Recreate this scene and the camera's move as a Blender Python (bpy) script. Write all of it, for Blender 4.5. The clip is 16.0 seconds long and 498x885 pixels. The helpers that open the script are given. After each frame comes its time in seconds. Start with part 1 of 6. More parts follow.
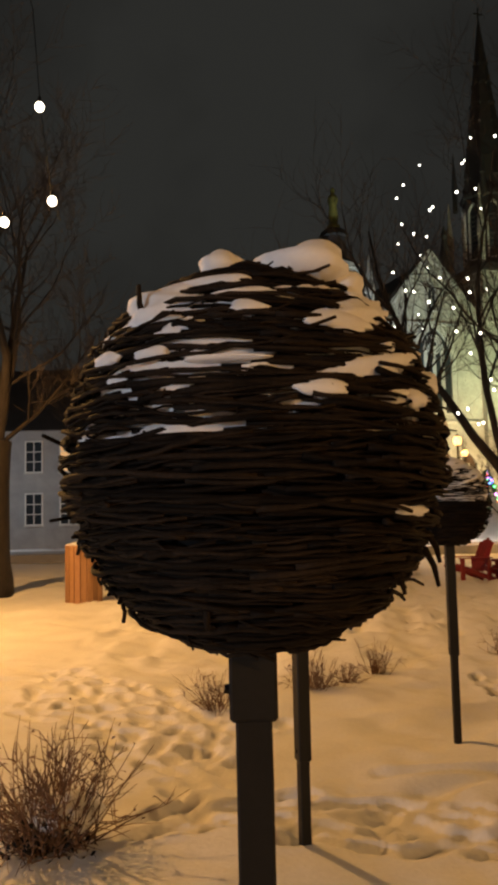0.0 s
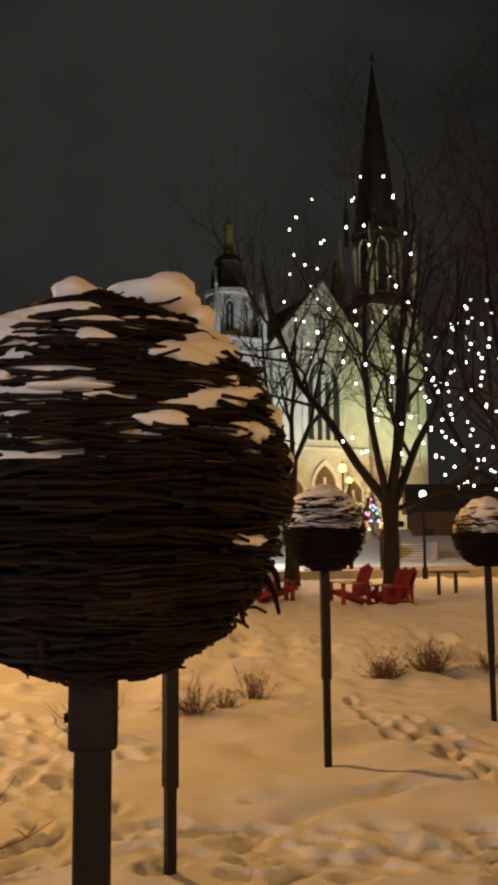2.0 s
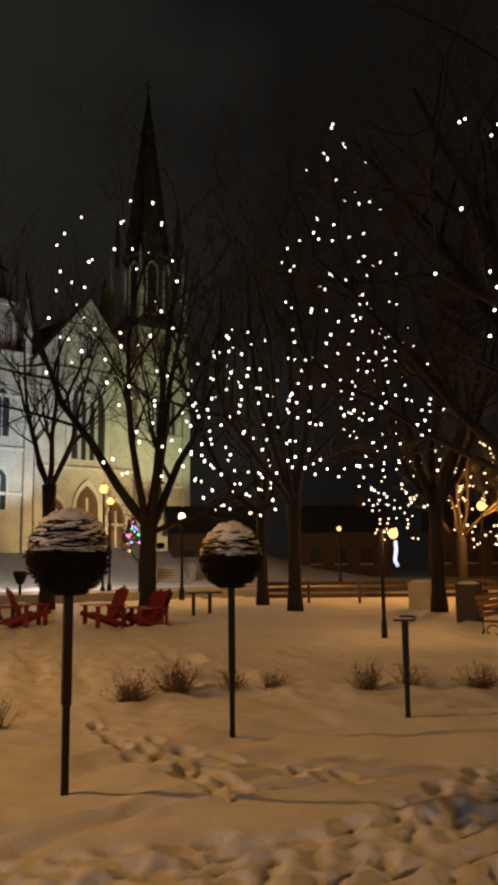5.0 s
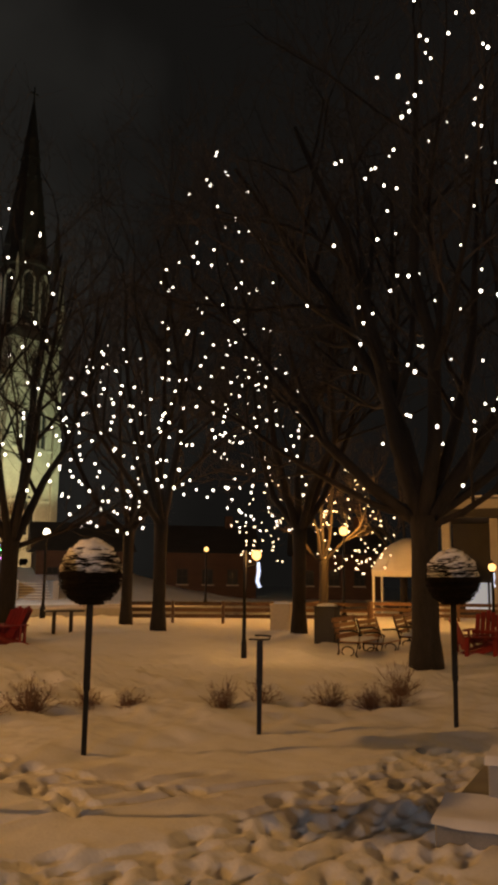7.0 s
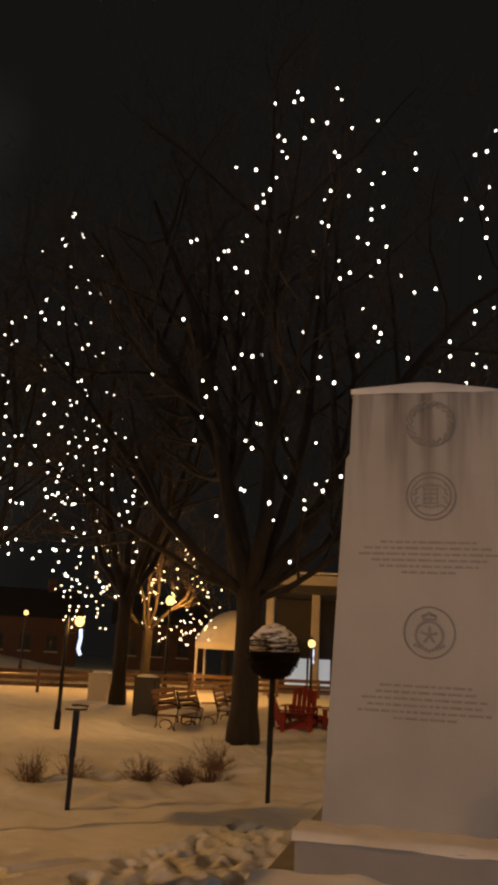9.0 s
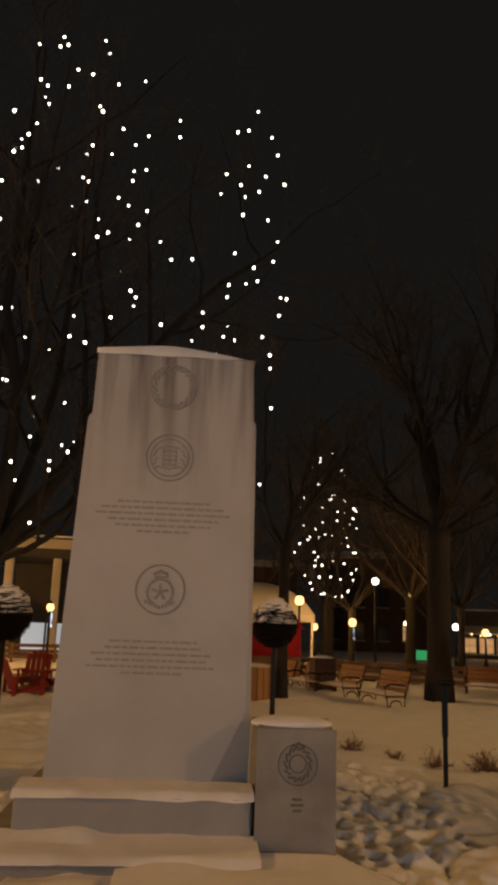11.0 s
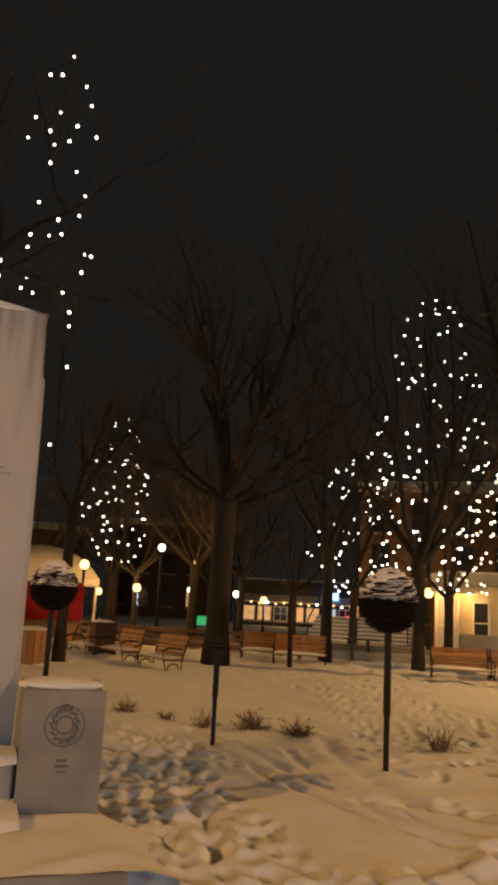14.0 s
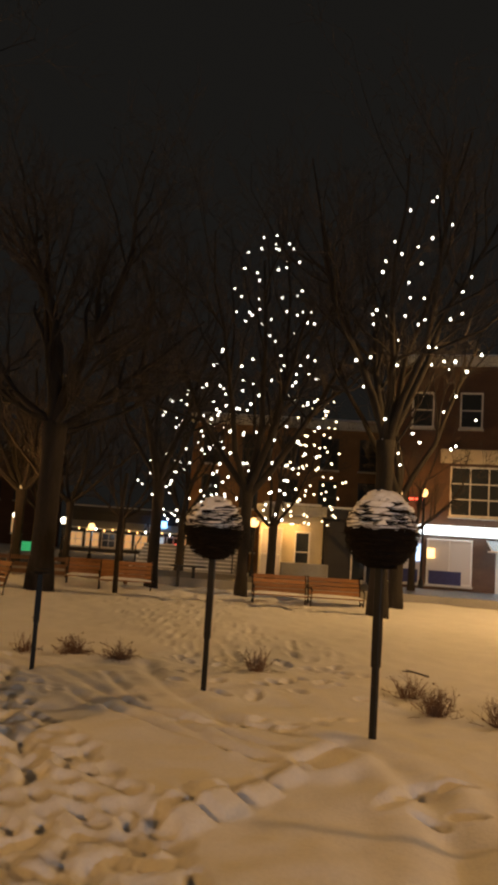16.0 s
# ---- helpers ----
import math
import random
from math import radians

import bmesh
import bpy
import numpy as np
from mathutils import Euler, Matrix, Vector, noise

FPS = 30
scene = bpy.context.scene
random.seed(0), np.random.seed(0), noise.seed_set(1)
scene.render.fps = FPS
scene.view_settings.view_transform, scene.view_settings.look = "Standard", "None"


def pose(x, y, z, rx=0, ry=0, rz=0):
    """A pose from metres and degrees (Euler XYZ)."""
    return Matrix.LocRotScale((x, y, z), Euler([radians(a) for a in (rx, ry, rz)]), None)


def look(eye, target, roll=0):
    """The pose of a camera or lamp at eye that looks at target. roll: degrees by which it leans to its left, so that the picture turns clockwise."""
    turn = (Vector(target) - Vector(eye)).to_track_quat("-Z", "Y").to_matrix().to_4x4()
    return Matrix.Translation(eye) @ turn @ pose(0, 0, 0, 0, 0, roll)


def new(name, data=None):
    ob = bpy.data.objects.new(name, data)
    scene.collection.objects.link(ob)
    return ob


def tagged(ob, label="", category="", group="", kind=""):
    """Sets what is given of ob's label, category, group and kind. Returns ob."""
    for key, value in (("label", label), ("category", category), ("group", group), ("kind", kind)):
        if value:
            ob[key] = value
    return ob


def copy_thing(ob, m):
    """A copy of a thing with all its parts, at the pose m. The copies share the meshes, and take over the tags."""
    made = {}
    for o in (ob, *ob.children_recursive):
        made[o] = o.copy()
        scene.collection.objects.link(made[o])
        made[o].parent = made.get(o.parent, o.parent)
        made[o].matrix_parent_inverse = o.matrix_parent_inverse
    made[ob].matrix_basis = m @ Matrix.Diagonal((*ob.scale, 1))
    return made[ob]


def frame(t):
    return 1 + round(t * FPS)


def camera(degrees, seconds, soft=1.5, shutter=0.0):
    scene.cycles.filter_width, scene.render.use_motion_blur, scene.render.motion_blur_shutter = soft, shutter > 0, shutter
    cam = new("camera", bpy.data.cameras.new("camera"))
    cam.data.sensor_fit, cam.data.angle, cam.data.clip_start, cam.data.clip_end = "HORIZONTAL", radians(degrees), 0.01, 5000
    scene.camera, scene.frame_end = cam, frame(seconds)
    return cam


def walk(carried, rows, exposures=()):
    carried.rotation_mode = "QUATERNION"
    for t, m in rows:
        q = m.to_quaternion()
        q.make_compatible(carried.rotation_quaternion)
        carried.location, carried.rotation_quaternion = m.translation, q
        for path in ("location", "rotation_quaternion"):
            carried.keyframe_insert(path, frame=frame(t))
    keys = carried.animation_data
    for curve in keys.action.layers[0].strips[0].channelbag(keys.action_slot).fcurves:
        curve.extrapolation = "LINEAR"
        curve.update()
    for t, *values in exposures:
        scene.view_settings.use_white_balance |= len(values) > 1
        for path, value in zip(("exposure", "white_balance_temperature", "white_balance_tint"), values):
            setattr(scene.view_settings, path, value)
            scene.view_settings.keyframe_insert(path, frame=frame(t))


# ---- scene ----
cam = camera(33.6, 16.0, soft=3.9)
PATH = [
    (0, (-0.0320, -0.0150, 1.612), (-0.0080, 1.9770, 1.789), -1.3),
    (0.5, (-0.0150, -0.0200, 1.617), (0.0500, 1.9680, 1.819), -0.9),
    (1, (0.0040, -0.0310, 1.618), (0.1370, 1.9530, 1.838), -0.7),
    (1.5, (0.0200, -0.0350, 1.618), (0.2220, 1.9420, 1.845), -0.7),
    (2, (0.0340, -0.0400, 1.618), (0.3220, 1.9260, 1.847), -0.5),
    (2.5, (0.0470, -0.0460, 1.617), (0.4210, 1.9040, 1.853), -0.3),
    (3, (0.0680, -0.0490, 1.614), (0.5450, 1.8800, 1.839), -0.5),
    (3.5, (0.0900, -0.0540, 1.615), (0.6630, 1.8480, 1.846), -0.2),
    (4, (0.1100, -0.0530, 1.617), (0.7650, 1.8200, 1.872), -0.1),
    (4.5, (0.1170, -0.0810, 1.625), (0.8660, 1.7520, 1.901), 0.3),
    (4.7, (0.1280, -0.1010, 1.632), (0.9100, 1.7190, 1.909), -0.1),
    (6.8, (0.1015, -0.3476, 1.620), (1.1658, 1.3190, 1.921), 0.5),
    (7, (0.1044, -0.3366, 1.618), (1.1948, 1.3091, 1.940), 0.7),
    (7.5, (0.1014, -0.3346, 1.623), (1.2410, 1.2714, 1.972), 1.6),
    (8, (0.0954, -0.3357, 1.629), (1.3003, 1.2077, 2.036), 2.3),
    (8.2, (0.0695, -0.3558, 1.630), (1.3066, 1.1537, 2.066), 2.6),
    (10.3, (-0.0043, -0.4647, 1.575), (1.5699, 0.6756, 2.046), 1.7),
    (10.5, (0.0163, -0.4777, 1.572), (1.6237, 0.6181, 2.037), 1.5),
    (11, (0.0482, -0.4942, 1.562), (1.7804, 0.4035, 2.002), 2),
    (11.5, (0.0563, -0.4958, 1.556), (1.8348, 0.3151, 1.980), 2.4),
    (12, (0.0601, -0.4916, 1.552), (1.8666, 0.2576, 1.967), 2.4),
    (12.5, (0.0600, -0.5116, 1.545), (1.8995, 0.1591, 1.951), 2),
    (13, (0.0800, -0.5317, 1.545), (1.9484, 0.0603, 1.944), 2.5),
    (13.5, (0.0693, -0.5372, 1.550), (1.9590, -0.0132, 1.945), 3.1),
    (14, (0.0916, -0.5421, 1.542), (2.0043, -0.1011, 1.925), 3),
    (14.5, (0.1075, -0.5393, 1.536), (2.0441, -0.1783, 1.879), 3),
    (15, (0.1299, -0.5472, 1.536), (2.0913, -0.3041, 1.843), 3.4),
    (15.5, (0.1359, -0.5469, 1.538), (2.1097, -0.3923, 1.820), 3.7),
    (16, (0.1424, -0.5576, 1.532), (2.1279, -0.5186, 1.770), 3.8),
]
walk(cam, [(t, look(eye, target, roll)) for t, eye, target, roll in PATH],
     exposures=[(0, 0.32, 6500, 10), (2.5, 0.30, 6500, 10), (3.5, 0.0, 6650, 12), (4.5, -0.40, 6900, 15), (7.0, -0.24, 6900, 15), (8.2, -0.22, 6800, 14), (10.5, -0.04, 6500, 10), (11.3, 0.05, 6500, 10), (12.5, 0.44, 6500, 10),
                (15.0, 0.52, 6500, 10), (16.0, 0.27, 6500, 9)])

# ---- world, lamps, exposure ----
world = bpy.data.worlds.new("night_sky")
world.use_nodes = True
scene.world = world
wn, wl = world.node_tree.nodes, world.node_tree.links
bgn = wn["Background"]
tcn = wn.new("ShaderNodeTexCoord")
dotn = wn.new("ShaderNodeVectorMath")
dotn.operation = "DOT_PRODUCT"
dotn.inputs[1].default_value = (0.05, 0.955, 0.29)      # town glow lies behind the church
wl.new(tcn.outputs["Generated"], dotn.inputs[0])
cloud = wn.new("ShaderNodeTexNoise")
cloud.inputs["Scale"].default_value, cloud.inputs["Detail"].default_value = 3.0, 4.0
wl.new(tcn.outputs["Generated"], cloud.inputs["Vector"])
addn = wn.new("ShaderNodeMath")
addn.operation = "MULTIPLY_ADD"
addn.inputs[1].default_value, addn.inputs[2].default_value = 0.35, -0.17
wl.new(cloud.outputs["Fac"], addn.inputs[0])
sumn = wn.new("ShaderNodeMath")
sumn.operation = "ADD"
wl.new(addn.outputs[0], sumn.inputs[0])
wl.new(dotn.outputs["Value"], sumn.inputs[1])
skyramp = wn.new("ShaderNodeValToRGB")
skyramp.color_ramp.elements[0].position, skyramp.color_ramp.elements[0].color = 0.0, (0.0080, 0.0074, 0.0066, 1)
skyramp.color_ramp.elements[1].position, skyramp.color_ramp.elements[1].color = 0.99, (0.019, 0.019, 0.0172, 1)
mid = skyramp.color_ramp.elements.new(0.6)
mid.color = (0.0078, 0.0073, 0.0066, 1)
mid2 = skyramp.color_ramp.elements.new(0.88)
mid2.color = (0.0078, 0.0076, 0.0069, 1)
wl.new(sumn.outputs[0], skyramp.inputs["Fac"])
wl.new(skyramp.outputs["Color"], bgn.inputs["Color"])
bgn.inputs["Strength"].default_value = 1.0

SODIUM, WARM, COOL = (1.0, 0.45, 0.09), (1.0, 0.51, 0.14), (0.74, 0.85, 1.0)


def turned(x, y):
    """Places in the eastern part are turned 2.8 degrees about the standpoint to fit the camera's view."""
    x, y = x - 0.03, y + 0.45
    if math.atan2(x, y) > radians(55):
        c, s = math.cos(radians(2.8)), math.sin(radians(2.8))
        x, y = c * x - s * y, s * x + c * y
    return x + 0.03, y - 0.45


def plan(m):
    """A layout pose, turned with the eastern part to fit the camera's view."""
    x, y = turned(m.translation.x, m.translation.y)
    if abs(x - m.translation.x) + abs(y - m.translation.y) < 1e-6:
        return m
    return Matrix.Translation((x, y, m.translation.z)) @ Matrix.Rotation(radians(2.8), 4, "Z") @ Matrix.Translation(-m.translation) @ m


def lamp(name, at, watts, colour, size=0.15, drawn=True):
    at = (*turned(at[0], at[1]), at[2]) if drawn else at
    data = bpy.data.lights.new(name, "POINT")
    data.energy, data.color, data.shadow_soft_size = watts, colour, size
    ob = new(name, data)
    ob.location = at
    return ob


def spot(name, eye, target, watts, colour, angle, blend=0.6, size=0.3):
    data = bpy.data.lights.new(name, "SPOT")
    data.energy, data.color, data.spot_size, data.spot_blend, data.shadow_soft_size = watts, colour, radians(angle), blend, size
    ob = new(name, data)
    ob.matrix_world = look(eye, target)
    return ob


# ---- materials ----
def mat(name, c1, c2=None, rough=0.7, metal=0.0, scale=6.0, fine=60.0, bump=0.15, bdist=0.01, stretch=(1, 1, 1), spec=0.4, rand=0.0, island=False):
    """Two colours mixed by a coarse and a fine noise, with a fine relief. rand: how far each object's brightness differs."""
    m = bpy.data.materials.new(name)
    m.use_nodes = True
    n, l = m.node_tree.nodes, m.node_tree.links
    b = n["Principled BSDF"]
    c2 = c2 or tuple(v * 0.6 for v in c1)
    co = n.new("ShaderNodeTexCoord")
    mp = n.new("ShaderNodeMapping")
    mp.inputs["Scale"].default_value = stretch
    l.new(co.outputs["Object"], mp.inputs["Vector"])
    n1, n2 = n.new("ShaderNodeTexNoise"), n.new("ShaderNodeTexNoise")
    n1.inputs["Scale"].default_value, n2.inputs["Scale"].default_value = scale, fine
    n1.inputs["Detail"].default_value, n2.inputs["Detail"].default_value = 5, 3
    for k in (n1, n2):
        l.new(mp.outputs["Vector"], k.inputs["Vector"])
    mix = n.new("ShaderNodeMath")
    mix.operation = "MULTIPLY_ADD"
    mix.inputs[1].default_value = 0.45
    l.new(n2.outputs["Fac"], mix.inputs[0])
    half = n.new("ShaderNodeMath")
    half.operation = "MULTIPLY"
    half.inputs[1].default_value = 0.55
    l.new(n1.outputs["Fac"], half.inputs[0])
    l.new(half.outputs[0], mix.inputs[2])
    ramp = n.new("ShaderNodeValToRGB")
    ramp.color_ramp.elements[0].position, ramp.color_ramp.elements[0].color = 0.32, (*c2, 1)
    ramp.color_ramp.elements[1].position, ramp.color_ramp.elements[1].color = 0.66, (*c1, 1)
    l.new(mix.outputs[0], ramp.inputs["Fac"])
    out = ramp.outputs["Color"]
    if rand:
        src = n.new("ShaderNodeNewGeometry").outputs["Random Per Island"] if island else n.new("ShaderNodeObjectInfo").outputs["Random"]
        rr = n.new("ShaderNodeMapRange")
        rr.inputs["To Min"].default_value, rr.inputs["To Max"].default_value = 1 - rand, 1 + rand
        l.new(src, rr.inputs["Value"])
        mul = n.new("ShaderNodeVectorMath")
        mul.operation = "SCALE"
        l.new(out, mul.inputs[0])
        l.new(rr.outputs[0], mul.inputs["Scale"])
        out = mul.outputs["Vector"]
    l.new(out, b.inputs["Base Color"])
    b.inputs["Roughness"].default_value, b.inputs["Metallic"].default_value = rough, metal
    b.inputs["Specular IOR Level"].default_value = spec
    if bump:
        bp = n.new("ShaderNodeBump")
        bp.inputs["Strength"].default_value, bp.inputs["Distance"].default_value = bump, bdist
        l.new(mix.outputs[0], bp.inputs["Height"])
        l.new(bp.outputs["Normal"], b.inputs["Normal"])
    return m


def glow(name, colour, strength):
    m = bpy.data.materials.new(name)
    m.use_nodes = True
    b = m.node_tree.nodes["Principled BSDF"]
    b.inputs["Base Color"].default_value = (*[min(1, c) * 0.8 for c in colour], 1)
    b.inputs["Emission Color"].default_value, b.inputs["Emission Strength"].default_value = (*colour, 1), strength
    return m


def glass(name, tint=(0.03, 0.035, 0.04)):
    m = bpy.data.materials.new(name)
    m.use_nodes = True
    b = m.node_tree.nodes["Principled BSDF"]
    b.inputs["Base Color"].default_value, b.inputs["Roughness"].default_value = (*tint, 1), 0.06
    return m


SNOW = mat("snow", (0.84, 0.84, 0.85), (0.74, 0.745, 0.76), rough=0.75, scale=2.2, fine=34, bump=0.5, bdist=0.02, spec=0.25)
SNOWCAP = mat("settled_snow", (0.85, 0.85, 0.86), (0.77, 0.77, 0.79), rough=0.75, scale=9, fine=90, bump=0.3, bdist=0.006, spec=0.25)
TWIG = mat("willow_twigs", (0.021, 0.0142, 0.0095), (0.0045, 0.0032, 0.0024), rough=0.8, spec=0.12, scale=18, fine=160, bump=0.4, bdist=0.003, rand=0.7, island=True)
# near-black: paints the shade between woven twigs, also colours dark leaves
CORE = mat("gap_shade_and_dark_leaf", (0.007, 0.005, 0.004), (0.003, 0.002, 0.002), rough=0.9, scale=20, fine=120, bump=0.5)
BLACK = mat("black_painted_steel", (0.011, 0.0105, 0.010), (0.006, 0.006, 0.006), rough=0.5, spec=0.25, scale=9, fine=120, bump=0.08, bdist=0.002)
BARK = mat("bark", (0.034, 0.027, 0.022), (0.013, 0.010, 0.008), rough=0.9, scale=7, fine=38, bump=0.9, bdist=0.03, stretch=(1, 1, 0.22))
TWIGWOOD = mat("branches", (0.078, 0.061, 0.049), (0.040, 0.031, 0.025), rough=0.9, scale=5, fine=40, bump=0.3)
SHRUB = mat("shrub_stems", (0.21, 0.125, 0.08), (0.10, 0.06, 0.04), rough=0.85, scale=20, fine=120, bump=0.2, rand=0.4, island=True)
# plinth granite, darkened in the colour for a front that is lit less
GRANITE = mat("underlit_grey_granite", (0.34, 0.335, 0.33), (0.25, 0.245, 0.24), rough=0.6, scale=2.5, fine=140, bump=0.15, bdist=0.002)
GRANITE_DARK = mat("rough_granite", (0.34, 0.33, 0.32), (0.17, 0.165, 0.16), rough=0.85, scale=3, fine=170, bump=0.4, bdist=0.004)
# both carving colours hold the shade of cut recesses, darker than their stone
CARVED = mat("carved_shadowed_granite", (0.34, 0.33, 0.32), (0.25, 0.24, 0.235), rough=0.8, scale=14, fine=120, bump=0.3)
CARVED_DARK = mat("carved_shadowed_dark_granite", (0.15, 0.145, 0.14), (0.10, 0.097, 0.094), rough=0.8, scale=14, fine=120, bump=0.3)
LIMESTONE = mat("church_limestone", (0.46, 0.44, 0.38), (0.30, 0.285, 0.25), rough=0.85, scale=0.7, fine=5, bump=0.6, bdist=0.05)
TRIM = mat("dressed_stone", (0.52, 0.50, 0.45), (0.38, 0.365, 0.33), rough=0.8, scale=1.5, fine=12, bump=0.3, bdist=0.02)
SLATE = mat("dark_roof_metal", (0.050, 0.048, 0.047), (0.026, 0.025, 0.025), rough=0.6, scale=0.9, fine=9, bump=0.4, bdist=0.03)
GILT = mat("gilded_copper", (0.70, 0.64, 0.18), (0.26, 0.28, 0.08), rough=0.4, metal=0.7, scale=2, fine=14, bump=0.3)
WOOD = mat("varnished_slats", (0.36, 0.17, 0.065), (0.20, 0.088, 0.035), rough=0.55, scale=5, fine=50, bump=0.15, stretch=(0.15, 1, 1), rand=0.2)
BINWOOD = mat("cedar_boards", (0.40, 0.21, 0.09), (0.24, 0.12, 0.05), rough=0.6, scale=5, fine=45, bump=0.2, stretch=(1, 1, 0.15), rand=0.2)
RED = mat("red_painted_wood", (0.25, 0.014, 0.013), (0.15, 0.009, 0.009), rough=0.5, scale=6, fine=60, bump=0.1, rand=0.12)
# kiosk red, raised in the colour in place of nearby lamp light
RED_CANVAS = mat("lamp_lit_red_canvas", (0.62, 0.022, 0.02), (0.45, 0.015, 0.014), rough=0.75, scale=3, fine=40, bump=0.15)
BRICK = mat("brown_brick", (0.10, 0.058, 0.038), (0.06, 0.035, 0.025), rough=0.9, scale=0.8, fine=9, bump=0.5, bdist=0.02, stretch=(1, 1, 2.5))
ORANGEBRICK = mat("ochre_brick", (0.23, 0.13, 0.058), (0.14, 0.078, 0.036), rough=0.9, scale=0.8, fine=9, bump=0.4, bdist=0.02, stretch=(1, 1, 2.5))
STUCCO = mat("cream_stucco", (0.66, 0.58, 0.43), (0.52, 0.45, 0.33), rough=0.85, scale=1.2, fine=20, bump=0.2)
CONCRETE = mat("grey_concrete", (0.36, 0.35, 0.34), (0.24, 0.235, 0.23), rough=0.85, scale=1.5, fine=30, bump=0.3)
ASPHALT = mat("wet_asphalt", (0.060, 0.055, 0.052), (0.035, 0.032, 0.031), rough=0.45, scale=0.8, fine=25, bump=0.3)
SLUSH = mat("packed_snow_road", (0.46, 0.42, 0.39), (0.22, 0.20, 0.19), rough=0.7, scale=0.35, fine=6, bump=0.5, bdist=0.03, stretch=(1, 3, 1))
FRAME = mat("white_painted_frames", (0.70, 0.68, 0.64), (0.58, 0.56, 0.53), rough=0.5, scale=4, fine=40, bump=0.05)
DARKTRIM = mat("dark_facade_panels", (0.035, 0.033, 0.032), (0.02, 0.019, 0.019), rough=0.6, scale=2, fine=20, bump=0.1)
CANVAS = mat("white_canvas", (0.56, 0.54, 0.49), (0.45, 0.43, 0.39), rough=0.8, scale=1.5, fine=30, bump=0.2)
FENCE = mat("weathered_fence_wood", (0.17, 0.10, 0.055), (0.09, 0.052, 0.03), rough=0.85, scale=3, fine=30, bump=0.3, rand=0.25)
GLASS = glass("window_glass")
BULB = glow("white_bulb", (1.0, 0.93, 0.80), 7)
BULB_WARM = glow("warm_bulb", (1.0, 0.80, 0.50), 6)
GLOBE_W = glow("warm_globe", (1.0, 0.58, 0.20), 2.8)
GLOBE_C = glow("white_globe", (1.0, 0.88, 0.66), 5)
LIT_WARM = glow("lit_window_warm", (1.0, 0.58, 0.24), 0.35)
LIT_COOL = glow("lit_window_cool", (0.75, 0.88, 1.0), 0.35)
LIT_SIGN = glow("lit_sign_white", (0.86, 0.95, 1.0), 2.2)
LIT_BLUE = glow("lit_sign_blue", (0.25, 0.50, 1.0), 3.0)
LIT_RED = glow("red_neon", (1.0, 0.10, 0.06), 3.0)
LIT_GREEN = glow("lit_green", (0.05, 0.75, 0.35), 0.22)
LED_BLUE = glow("led_blue_white", (0.55, 0.70, 1.0), 1.6)


